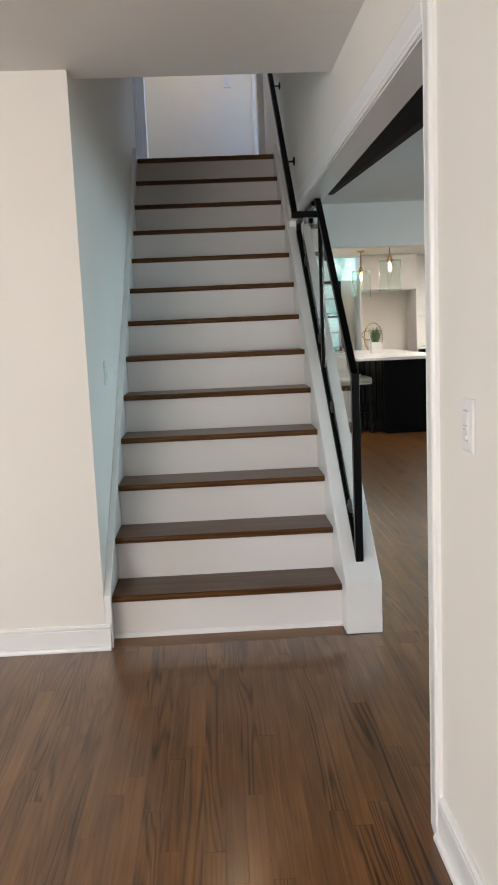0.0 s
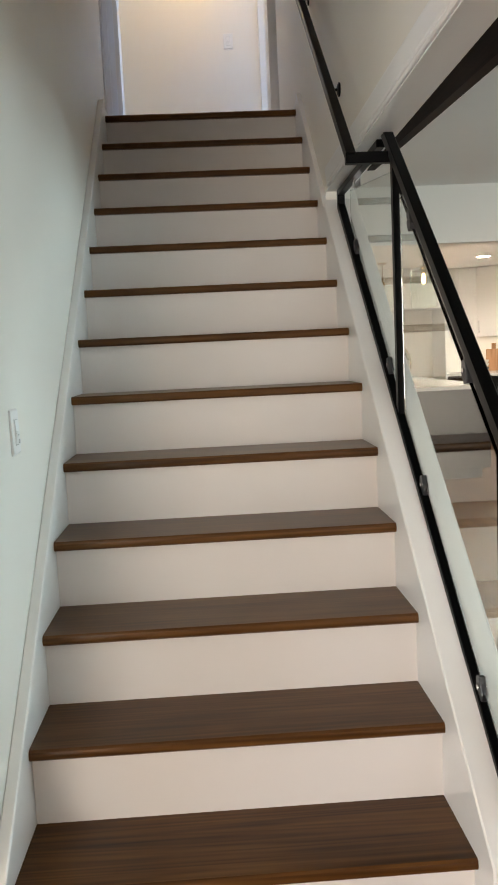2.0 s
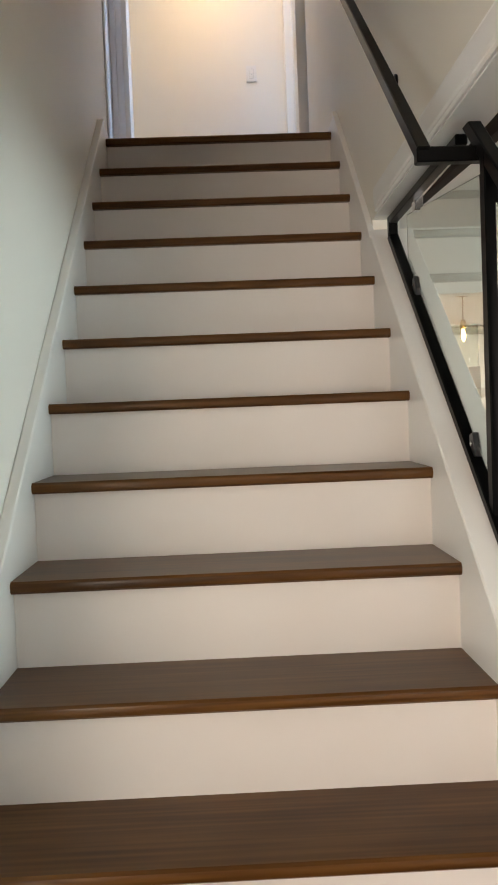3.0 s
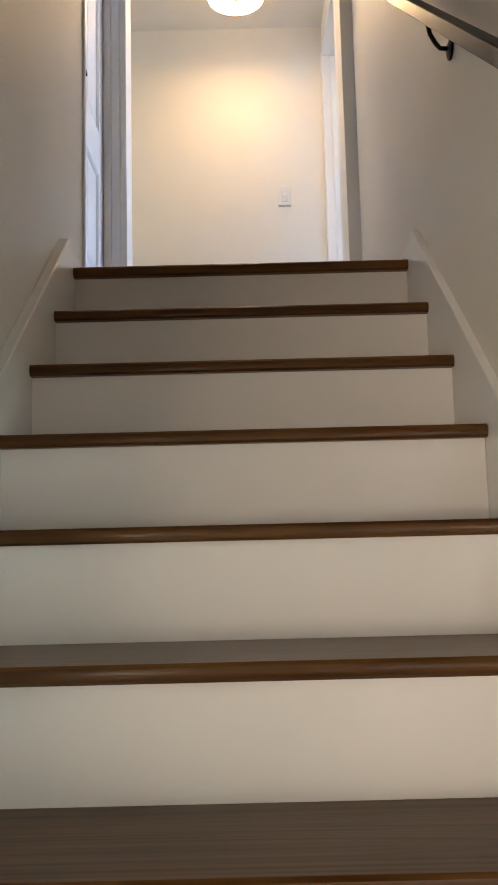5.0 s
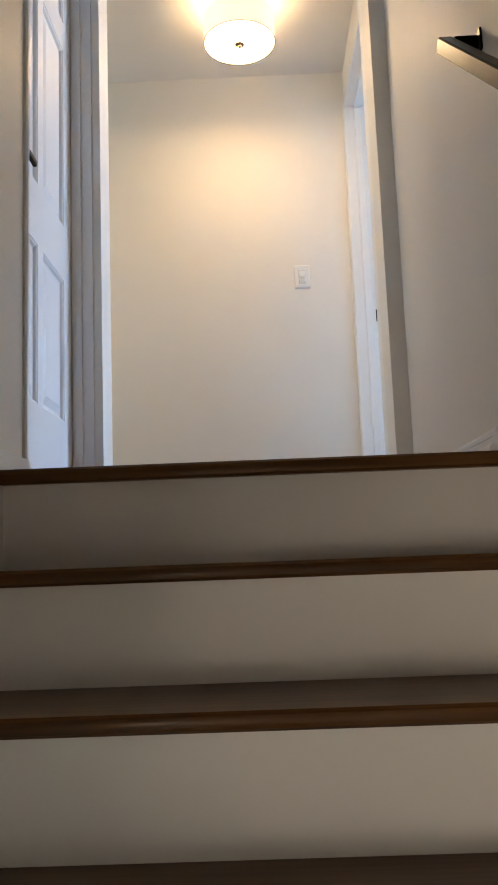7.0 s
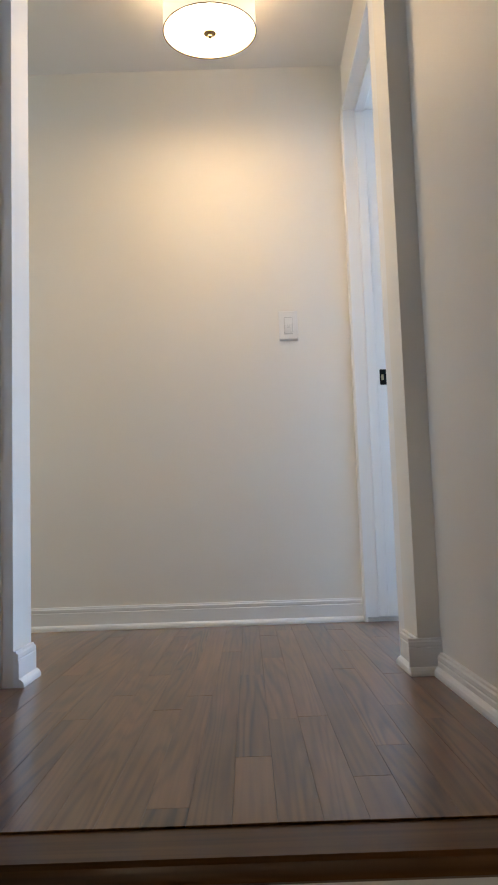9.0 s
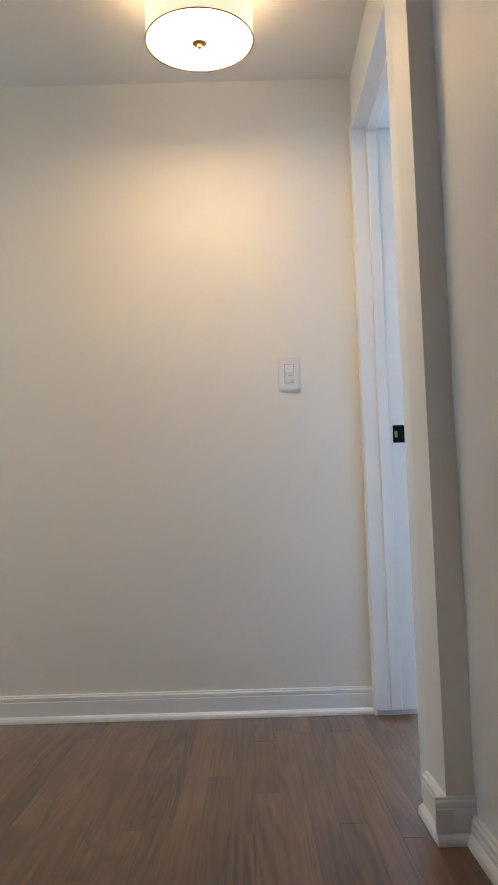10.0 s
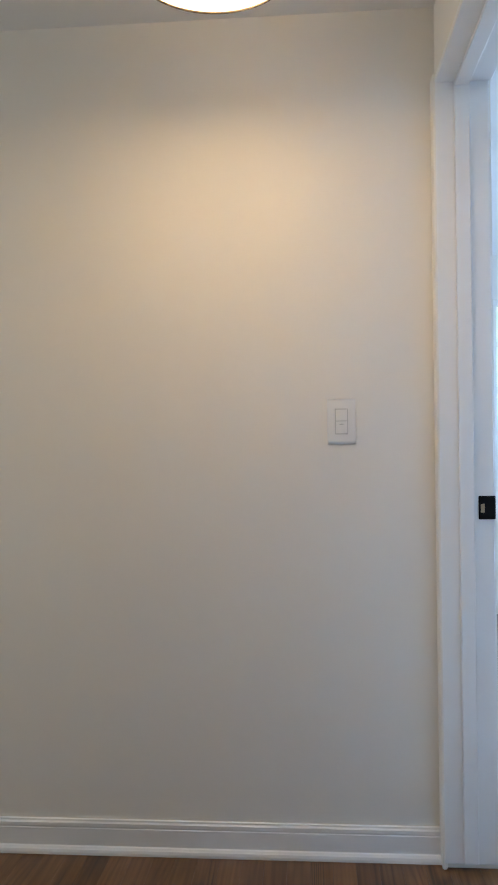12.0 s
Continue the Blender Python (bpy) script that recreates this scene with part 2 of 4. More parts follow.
def prism(profile, a0, a1, axis=0, bevel=0.0):
    """A profile swept straight along one axis. axis 0: points are (y, z); 1: (x, z); 2: (x, y)."""
    bm = bmesh.new()

    def at(a, p):
        return ((a, p[0], p[1]), (p[0], a, p[1]), (p[0], p[1], a))[axis]
    lo = [bm.verts.new(at(a0, p)) for p in profile]
    hi = [bm.verts.new(at(a1, p)) for p in profile]
    n = len(profile)
    bm.faces.new(lo)
    bm.faces.new(hi[::-1])
    for i in range(n):
        bm.faces.new((lo[i], hi[i], hi[(i + 1) % n], lo[(i + 1) % n]))
    bmesh.ops.recalc_face_normals(bm, faces=bm.faces[:])
    return bevelled(bm, bevel)


def bar(bm, p0, p1, w, h, up=(0, 0, 1)):
    """A square bar from p0 to p1: w across, h along up."""
    p0, p1 = Vector(p0), Vector(p1)
    d = (p1 - p0).normalized()
    side = d.cross(Vector(up)).normalized() * w / 2
    top = side.cross(d).normalized() * h / 2
    v = [bm.verts.new(p + s * side + t * top) for p in (p0, p1) for s, t in ((-1, -1), (1, -1), (1, 1), (-1, 1))]
    for f in ((3, 2, 1, 0), (4, 5, 6, 7), (0, 1, 5, 4), (1, 2, 6, 5), (2, 3, 7, 6), (3, 0, 4, 7)):
        bm.faces.new([v[i] for i in f])


def lathe(profile, centre, segments=24, axis=2):
    """Radius and height pairs turned round a vertical axis (or another)."""
    bm = bmesh.new()
    rings = []
    for r, hgt in profile:
        ring = []
        for k in range(segments):
            a = 2 * math.pi * k / segments
            p = [r * math.cos(a), r * math.sin(a), hgt]
            if axis == 0:
                p = [hgt, p[0], p[1]]
            if axis == 1:
                p = [p[0], hgt, p[1]]
            ring.append(bm.verts.new([p[i] + centre[i] for i in range(3)]))
        rings.append(ring)
    for a, b in zip(rings, rings[1:]):
        for k in range(segments):
            bm.faces.new((a[k], a[(k + 1) % segments], b[(k + 1) % segments], b[k]))
    bm.faces.new(rings[0][::-1])
    bm.faces.new(rings[-1])
    bmesh.ops.recalc_face_normals(bm, faces=bm.faces[:])
    return bm


def tube(points, radius, segments=8, closed=False):
    bm = bmesh.new()
    pts = [Vector(p) for p in points]
    rings = []
    n = len(pts)
    ref = Vector((0.31, 0.17, 0.93))
    for i, p in enumerate(pts):
        a = pts[(i - 1) % n] if closed or i else p
        b = pts[(i + 1) % n] if closed or i < n - 1 else p
        d = (b - a).normalized()
        s = d.cross(ref).normalized()
        u = s.cross(d)
        rings.append([bm.verts.new(p + radius * (math.cos(2 * math.pi * k / segments) * s + math.sin(2 * math.pi * k / segments) * u)) for k in range(segments)])
    pairs = list(zip(rings, rings[1:])) + ([(rings[-1], rings[0])] if closed else [])
    for a, b in pairs:
        for k in range(segments):
            bm.faces.new((a[k], a[(k + 1) % segments], b[(k + 1) % segments], b[k]))
    if not closed:
        bm.faces.new(rings[0][::-1])
        bm.faces.new(rings[-1])
    bmesh.ops.recalc_face_normals(bm, faces=bm.faces[:])
    return bm


def mesh_of(name, bm, mat, smooth=False):
    me = bpy.data.meshes.new(name)
    bm.to_mesh(me)
    bm.free()
    me.materials.append(mat)
    if smooth:
        me.shade_smooth()
        me.set_sharp_from_angle(angle=radians(35))
    return me


def solid(name, bm, mat, label, category="", kind="structure", group="", smooth=False):
    return tagged(new(name, mesh_of(name, bm, mat, smooth)), label, category, group, kind)


def thing(name, at, label, category, group="", kind=""):
    ob = new(name)
    ob.matrix_basis = pose(*at)
    return tagged(ob, label, category, group, kind)


def part(name, bm, mat, parent, label="", smooth=False):
    ob = new(name, mesh_of(name, bm, mat, smooth))
    root = parent
    while root.parent:
        root = root.parent
    ob.parent = parent
    ob.matrix_parent_inverse = root.matrix_basis.inverted() if root is parent else Matrix.Identity(4)
    if label:
        ob["label"] = label
    return ob


# ---------------------------------------------------------------- large structure
T = 0.13
TW = 0.094                     # header over the open stair side
solid("wall_entry", boxes((-4.0, WALL_Y, 0, XL, WALL_Y + 0.12, LOW_CEIL)), WALL, "warm white painted wall beside the stair", "wall")
solid("wall_stair_side", boxes((XL - T, WALL_Y + 0.12, 0, XL, 6.677, HIGH_CEIL), (XL - T, 6.677, 4.56, XL, 7.44, HIGH_CEIL),
      (XL - T, 6.677, LOW_CEIL, XL, 7.44, FLOOR2 - 0.023)), WALL, "pale painted stairwell wall with a door at its top", "wall")
solid("wall_opening", boxes((XR, -3.0, 0, XR + TW, OPEN_Y, LOW_CEIL), (XR, OPEN_Y, HEAD_Z, XR + TW, 5.578, LOW_CEIL),
      (XR, 3.50, LOW_CEIL, XR + TW, 7.44, HIGH_CEIL), (XR, 5.578, 0, XR + TW, 7.3, LOW_CEIL)), WALL, "white painted wall over the open stair side", "wall")
solid("wall_entry_back", boxes((-4.0, -3.12, 0, -3.5, -3.0, LOW_CEIL), (-1.3, -3.12, 0, XR + TW, -3.0, LOW_CEIL), (-3.5, -3.12, 0, -1.3, -3.0, 0.5),
      (-3.5, -3.12, 2.15, -1.3, -3.0, LOW_CEIL)), WALL, "plain unseen white wall with a wide opening added for fill light", "wall")
solid("wall_entry_side", boxes((-4.12, -3.12, 0, -4.0, 0.0, LOW_CEIL), (-4.12, 1.8, 0, -4.0, WALL_Y + 0.12, LOW_CEIL), (-4.12, 0, 0, -4.0, 1.8, 0.6),
      (-4.12, 0, 2.15, -4.0, 1.8, LOW_CEIL)), WALL, "plain unseen white wall with an opening added for fill light", "wall")
solid("ceiling_entry", boxes((-4.12, -3.12, LOW_CEIL, XR + TW, 3.50, FLOOR2 - 0.004), (-4.12, 3.50, LOW_CEIL, XR, 3.63, FLOOR2 - 0.004)), CEIL, "flat white painted ceiling over the entry", "ceiling")
solid("wall_stair_front", boxes((XL, 3.51, FLOOR2, XR, 3.63, HIGH_CEIL)), WALL, "plain white wall over the stair foot", "wall")
# living room and kitchen beyond the opening
solid("ceiling_living", boxes((XR + TW, -3.12, LOW_CEIL, 5.32, 7.3, LOW_CEIL + 0.2)), CEIL, "grey-white ceiling of the living room", "ceiling")
solid("wall_living_far", boxes((XR + TW, 7.3, 1.973, 5.32, 7.42, LOW_CEIL + 0.2), (XR, 7.3, 0, 0.9, 7.42, LOW_CEIL)), WALL, "pale dropped header between living room and kitchen", "wall")
solid("wall_living_side", boxes((5.2, -3.12, 0, 5.32, 2.0, LOW_CEIL), (5.2, 5.0, 0, 5.32, 7.42, LOW_CEIL), (5.2, 2.0, 0, 5.32, 5.0, 0.6), (5.2, 2.0, 2.2, 5.32, 5.0, LOW_CEIL)), WALL, "white wall with a wide window opening", "wall")
solid("wall_living_back", boxes((XR + TW, -3.12, 0, 1.4, -3.0, LOW_CEIL), (3.8, -3.12, 0, 5.2, -3.0, LOW_CEIL), (1.4, -3.12, 0, 3.8, -3.0, 0.6), (1.4, -3.12, 2.15, 3.8, -3.0, LOW_CEIL)), WALL, "plain unseen living room wall with an opening added for fill light", "wall")
solid("ceiling_kitchen", boxes((0.5, 7.42, LOW_CEIL, 5.32, 13.6, LOW_CEIL + 0.2)), CEIL, "white kitchen ceiling with round downlights", "ceiling")
solid("wall_kitchen_left", boxes((0.5, 7.42, 0, 0.62, 13.54, LOW_CEIL)), WALL, "plain white kitchen wall", "wall")
solid("wall_kitchen_back", boxes((0.62, KITCHEN_Y, 0, 1.28, KITCHEN_Y + 0.12, LOW_CEIL), (1.28, KITCHEN_Y, 0, 2.1, KITCHEN_Y + 0.12, 0.85), (1.28, KITCHEN_Y, 2.0, 2.1, KITCHEN_Y + 0.12, LOW_CEIL),
      (2.1, KITCHEN_Y, 0, KITCHEN_X + 0.12, KITCHEN_Y + 0.12, LOW_CEIL)), WALL, "white kitchen wall with a black-framed window", "wall")
solid("wall_kitchen_side", boxes((KITCHEN_X, 7.42, 0, KITCHEN_X + 0.12, 11.95, LOW_CEIL), (KITCHEN_X, 12.62, 0, KITCHEN_X + 0.12, KITCHEN_Y, LOW_CEIL), (KITCHEN_X, 11.95, 0, KITCHEN_X + 0.12, 12.62, 1.15),
      (KITCHEN_X, 11.95, 2.1, KITCHEN_X + 0.12, 12.62, LOW_CEIL), (KITCHEN_X + 0.12, 7.3, 0, 5.2, 7.42, LOW_CEIL)), WALL, "white kitchen wall behind the range", "wall")
# upstairs
solid("wall_hall_back", boxes((-3.12, BACK_Y, FLOOR2, 0.63, BACK_Y + 0.12, HIGH_CEIL)), WALL, "cream painted wall at the end of the landing", "wall")
HX = 0.492
solid("wall_hall_right", boxes((HX, 7.60, FLOOR2, 0.622, 7.675, HIGH_CEIL), (HX, 7.675, 4.56, 0.622, BACK_Y, HIGH_CEIL), (HX, 8.47, FLOOR2, 0.622, BACK_Y, 4.56)), WALL, "narrow cream wall round the bedroom doorway", "wall")
solid("wall_stub_right", boxes((0.463, 7.44, FLOOR2, XR + T, 7.60, HIGH_CEIL)), WALL, "short painted wall return at the landing", "wall")
solid("wall_stub_left", boxes((-0.66, 7.44, FLOOR2, -0.50, 7.60, HIGH_CEIL)), WALL, "short painted wall return at the landing", "wall")
solid("wall_hall_front", boxes((-3.12, 7.48, FLOOR2, -0.66, 7.60, HIGH_CEIL)), WALL, "plain cream hall wall", "wall")
solid("wall_hall_end", boxes((-3.12, 7.60, FLOOR2, -3.0, BACK_Y, FLOOR2 + 0.6), (-3.12, 7.60, FLOOR2 + 1.8, -3.0, BACK_Y, HIGH_CEIL)), WALL, "hall end wall with a window opening", "wall")
solid("ceiling_upper", boxes((-3.12, 3.50, HIGH_CEIL, 4.12, 11.6, HIGH_CEIL + 0.12)), CEIL, "flat white ceiling over stair and landing", "ceiling")
solid("wall_closet", boxes((-1.5, 6.4, FLOOR2, -1.4, 7.48, HIGH_CEIL), (-1.4, 6.4, FLOOR2, -0.66, 6.46, HIGH_CEIL)), WALL, "plain closet wall behind the door", "wall")
solid("wall_bedroom", boxes((0.622, 11.4, FLOOR2, 1.25, 11.52, HIGH_CEIL), (3.6, 11.4, FLOOR2, 4.0, 11.52, HIGH_CEIL), (1.25, 11.4, FLOOR2, 3.6, 11.52, 3.42), (1.25, 11.4, 4.5, 3.6, 11.52, HIGH_CEIL),
      (4.0, 7.0, FLOOR2, 4.12, 9.8, HIGH_CEIL), (4.0, 11.2, FLOOR2, 4.12, 11.52, HIGH_CEIL), (4.0, 9.8, FLOOR2, 4.12, 11.2, 3.38), (4.0, 9.8, 4.52, 4.12, 11.2, HIGH_CEIL), (XR + TW, 6.9, FLOOR2, 4.12, 7.0, HIGH_CEIL), (0.502, BACK_Y + 0.12, FLOOR2, 0.622, 11.52, HIGH_CEIL)), WALL, "pale bedroom walls with a window opening and an added side opening for fill light", "wall")
solid("floor_upper_slab", boxes((-3.12, 6.5, LOW_CEIL + 0.01, XR, 8.63, FLOOR2 - 0.022), (XR, 7.45, LOW_CEIL + 0.21, 4.12, 11.6, FLOOR2 - 0.022)), SHADOW, "dark subfloor under the landing boards", "floor")
solid("floor_slab", boxes((-4.12, -3.12, -0.2, 5.32, 13.6, -0.022)), SHADOW, "dark subfloor under the oak boards", "floor")

# knee wall that carries the rail
KY0, KX1 = 3.505, 0.658
solid("knee_wall", prism([(KY0, 0), (KY0, 0.233), (5.555, nose_z(5.555) + 0.10), (5.575, nose_z(5.555) + 0.10), (5.575, 0)], 0.501, KX1, 0, 0.004), TRIM, "white painted sloping curb beside the stair", "curb wall")
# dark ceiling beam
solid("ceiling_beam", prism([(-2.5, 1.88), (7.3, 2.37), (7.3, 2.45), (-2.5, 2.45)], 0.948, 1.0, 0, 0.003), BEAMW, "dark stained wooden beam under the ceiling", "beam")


# ---------------------------------------------------------------- trim
def base_profile(h=0.085, d=0.013):
    return [(0, 0), (d + 0.012, 0), (d + 0.012, 0.007), (d + 0.010, 0.013), (d + 0.005, 0.018), (d, 0.020), (d, h - 0.022), (d * 0.85, h - 0.0195), (d * 0.95, h - 0.016), (d * 0.95, h - 0.008), (d * 0.6, h - 0.005), (d * 0.55, h - 0.001), (d * 0.45, h), (0, h)]


def baseboard(x0, y0, x1, y1, z, h=0.085, label="white moulded baseboard with a rounded shoe"):
    """Along a wall from one floor point to another; the wall lies to the left of the way."""
    a, b = Vector((x0, y0, z)), Vector((x1, y1, z))
    d = (b - a).normalized()
    out = Vector((d.y, -d.x, 0))
    bm = bmesh.new()
    pr = base_profile(h)
    lo = [bm.verts.new(a + out * p[0] + Vector((0, 0, p[1]))) for p in pr]
    hi = [bm.verts.new(b + out * p[0] + Vector((0, 0, p[1]))) for p in pr]
    bm.faces.new(lo)
    bm.faces.new(hi[::-1])
    for i in range(len(pr)):
        j = (i + 1) % len(pr)
        bm.faces.new((lo[i], hi[i], hi[j], lo[j]))
    bmesh.ops.recalc_face_normals(bm, faces=bm.faces[:])
    return solid("baseboard", bm, TRIM, label, "baseboard")


baseboard(-4.0, WALL_Y, XL + 0.022, WALL_Y, 0, 0.11)
baseboard(XR, OPEN_Y - 0.07, XR, -3.0, 0, 0.12)
baseboard(-3.0, BACK_Y, HX - 0.012, BACK_Y, FLOOR2)
baseboard(XR, 7.44, XR, 6.471, FLOOR2, 0.052)
baseboard(0.463 - 0.024, 7.44, XR, 7.44, FLOOR2)
baseboard(0.463, 7.60, 0.463, 7.44, FLOOR2)
baseboard(-0.50, 7.44, -0.50, 7.60, FLOOR2)


def casing_profile(w):
    return [(0, 0), (0, 0.010), (0.006, 0.014), (0.014, 0.012), (0.020, 0.015), (w - 0.014, 0.018), (w - 0.006, 0.016), (w, 0.010), (w, 0)]


def casing(name, a, b, across, out, w, label="white moulded door casing"):
    """A strip of casing from a to b, spread w along across, raised along out."""
    a, b, across, out = Vector(a), Vector(b), Vector(across), Vector(out)
    bm = bmesh.new()
    pr = casing_profile(w)
    lo = [bm.verts.new(a + across * p[0] + out * p[1]) for p in pr]
    hi = [bm.verts.new(b + across * p[0] + out * p[1]) for p in pr]
    bm.faces.new(lo)
    bm.faces.new(hi[::-1])
    for i in range(len(pr)):
        j = (i + 1) % len(pr)
        bm.faces.new((lo[i], hi[i], hi[j], lo[j]))
    bmesh.ops.recalc_face_normals(bm, faces=bm.faces[:])
    return solid(name, bm, TRIM, label, "trim")


# opening beside the stair
casing("trim_opening_head", (XR, OPEN_Y + 0.001, HEAD_Z), (XR, 5.46, HEAD_Z), (0, 0, 1), (-1, 0, 0), 0.083, "white moulded casing along the opening head")
casing("trim_opening_jamb", (XR, OPEN_Y, 0), (XR, OPEN_Y, HEAD_Z + 0.085), (0, -1, 0), (-1, 0, 0), 0.075, "white moulded casing beside the opening")
solid("trim_opening_lining", boxes((XR - 0.004, OPEN_Y + 0.002, 0, XR + TW + 0.004, OPEN_Y + 0.008, HEAD_Z - 0.006), (XR - 0.004, OPEN_Y + 0.002, HEAD_Z - 0.006, XR + TW + 0.004, 5.5, HEAD_Z - 0.001)), TRIM, "white painted lining of the opening", "trim")
# bedroom doorway
solid("trim_door_far", boxes((HX - 0.012, 8.4555, FLOOR2, HX, BACK_Y, 4.572), bevel=0.003), WALL, "flat painted strip beside the bedroom doorway", "trim")
solid("trim_door_near", boxes((0.4645, 7.601, FLOOR2, HX, 7.689, 4.60), bevel=0.003), TRIM, "flat white casing beside the bedroom doorway", "trim")
solid("trim_door_head", boxes((HX - 0.007, 7.690, 4.562, HX, 8.455, 4.572), bevel=0.002), WALL, "thin painted edge over the bedroom doorway", "trim")
solid("jamb", boxes((HX - 0.008, 8.455, FLOOR2 + 0.016, 0.616, 8.470, 4.56), (HX + 0.001, 7.675, FLOOR2 + 0.008, 0.626, 7.690, 4.56), (HX - 0.008, 7.690, 4.547, 0.622, 8.455, 4.562), bevel=0.002), TRIM, "white painted door jamb", "door frame")
solid("door_stop", boxes((0.530, 8.443, FLOOR2 + 0.02, 0.566, 8.455, 4.535), (0.530, 7.690, FLOOR2 + 0.02, 0.566, 7.702, 4.535), (0.530, 7.690, 4.535, 0.566, 8.455, 4.547), bevel=0.002), TRIM, "white door stop strip on the jamb", "door frame")
# closet doorway at the stair head
casing("trim_closet_near", (XL, 6.677, FLOOR2), (XL, 6.677, 4.56), (0, -1, 0), (0.6, 0, 0), 0.03)
casing("trim_closet_head", (XL, 6.645, 4.56), (XL, 7.44, 4.56), (0, 0, 1), (1, 0, 0), 0.06)
solid("closet_jamb", boxes((XL - T, 6.677, FLOOR2, XL + 0.002, 6.683, 4.56), (XL - T, 7.432, FLOOR2, XL + 0.002, 7.439, 4.56), (XL - T, 6.683, 4.548, XL + 0.002, 7.432, 4.56)), TRIM, "white painted door jamb", "door frame")
solid("closet_stop", boxes((XL - 0.068, 7.421, FLOOR2, XL - 0.034, 7.432, 4.548), bevel=0.002), TRIM, "white door stop strip on the jamb", "door frame")



# ---------------------------------------------------------------- staircase
stair = thing("staircase", (0, NOSE_Y, 0), "straight staircase with dark oak treads and white risers", "staircase")
for k in range(1, STEPS + 1):
    y, z = NOSE_Y + (k - 1) * GOING, k * RISE
    deep = GOING + 0.03 if k < STEPS else 0.10
    zt = z - (0.006 if k < STEPS else 0.003)
    prof = [(y + deep, z - 0.034), (y + 0.008, z - 0.034), (y + 0.002, z - 0.029), (y, z - 0.020), (y + 0.002, zt - 0.005), (y + 0.008, zt), (y + deep, zt)]
    part("tread", prism(prof, XL + 0.021, 0.502, 0), TREADW, stair, "dark stained oak tread with a rounded nosing", True)
    part("riser", boxes((XL + 0.021, y + 0.028, z - RISE - (0.01 if k > 1 else 0.0), 0.502, y + 0.046, z - 0.034)), RISER, stair, "white painted riser")
TOP_Y, TOP_Z = 6.335, 2.642
prof = [(3.506, 0), (3.506, nose_z(3.506) + 0.095), (TOP_Y, TOP_Z), (6.645, TOP_Z), (6.645, FLOOR2 - 0.25), (3.85, 0)]
part("skirt_board", prism(prof, XL + 0.0005, XL + 0.020, 0, 0.001), TRIM, stair, "white painted stair skirt board")
cap = [(3.506, nose_z(3.506) + 0.080), (3.506, nose_z(3.506) + 0.108), (TOP_Y - 0.004, TOP_Z + 0.010), (TOP_Y + 0.014, TOP_Z + 0.002), (TOP_Y - 0.004, TOP_Z - 0.018)]
part("skirt_moulding", prism(cap, XL + 0.0005, XL + 0.030, 0, 0.003), TRIM, stair, "small white cap moulding")
part("skirt_end", boxes((XL + 0.0005, 3.5055, 0, XL + 0.030, 3.520, nose_z(3.506) + 0.104), bevel=0.005, segments=2), TRIM, stair, "rounded white end of the skirt board")
prof = [(5.576, nose_z(5.576) - 0.45), (5.576, nose_z(5.576) + 0.10), (TOP_Y, TOP_Z), (6.47, TOP_Z), (6.47, FLOOR2 - 0.25), (5.9, 1.7)]
part("skirt_board", prism(prof, 0.503, XR - 0.0005, 0, 0.001), TRIM, stair, "white painted stair skirt board")
cap = [(5.53, nose_z(5.53) + 0.086), (5.53, nose_z(5.53) + 0.094), (5.61, nose_z(5.61) + 0.110), (TOP_Y - 0.004, TOP_Z + 0.010), (TOP_Y + 0.014, TOP_Z + 0.002), (TOP_Y - 0.004, TOP_Z - 0.018)]
part("skirt_moulding", prism(cap, 0.496, XR - 0.0005, 0, 0.002), TRIM, stair, "small white cap moulding")
part("shoe_moulding", prism([(NOSE_Y + 0.028, 0.0), (NOSE_Y + 0.012, 0.0), (NOSE_Y + 0.014, 0.010), (NOSE_Y + 0.022, 0.018), (NOSE_Y + 0.028, 0.019)], XL + 0.021, 0.500, 0), TRIM, stair)

# ---------------------------------------------------------------- railing
RX, UX = 0.579, 0.447
rail = thing("stair_railing", (RX, 3.6, 0.29), "black steel stair railing with glass panels", "railing")


def bars(*rows):
    bm = bmesh.new()
    for r in rows:
        bar(bm, *r)
    return bevelled(bm, 0.003)


def low_z(y):
    return 1.095 + 0.87 * (y - 3.6)


def curb_z(y):
    return nose_z(y) + 0.098


part("post", bars(((RX, 3.60, curb_z(3.58)), (RX, 3.60, 1.12), 0.034, 0.036, (0, 1, 0))), BLACK, rail)
part("post", bars(((RX, 4.52, curb_z(4.51)), (RX, 4.52, low_z(4.52)), 0.032, 0.032, (0, 1, 0))), BLACK, rail)
part("handrail", bars(((RX, 3.592, low_z(3.592)), (RX, 4.655, low_z(4.655)), 0.031, 0.034)), BLACK, rail, "black square handrail")
part("bottom_rail", bars(((RX, 3.60, curb_z(3.60) + 0.013), (RX - 0.01, 5.50, curb_z(5.50) + 0.013), 0.032, 0.034)), BLACK, rail)
part("end_post", bars(((RX - 0.01, 5.49, curb_z(5.49)), (RX - 0.01, 5.49, HEAD_Z - 0.008), 0.03, 0.03, (0, 1, 0))), BLACK, rail)
part("top_bar", bars(((RX - 0.01, 5.475, HEAD_Z - 0.022), (RX - 0.01, 4.68, HEAD_Z - 0.022), 0.03, 0.026)), BLACK, rail)
part("connector", bars(((UX - 0.016, 4.572, 1.908), (RX + 0.012, 4.572, 1.908), 0.032, 0.034)), BLACK, rail)
UP0, UP1 = (UX, 4.562, 1.910), (UX, 6.405, 3.470)
part("upper_handrail", bars((UP0, UP1, 0.031, 0.033)), BLACK, rail, "black square handrail along the wall")
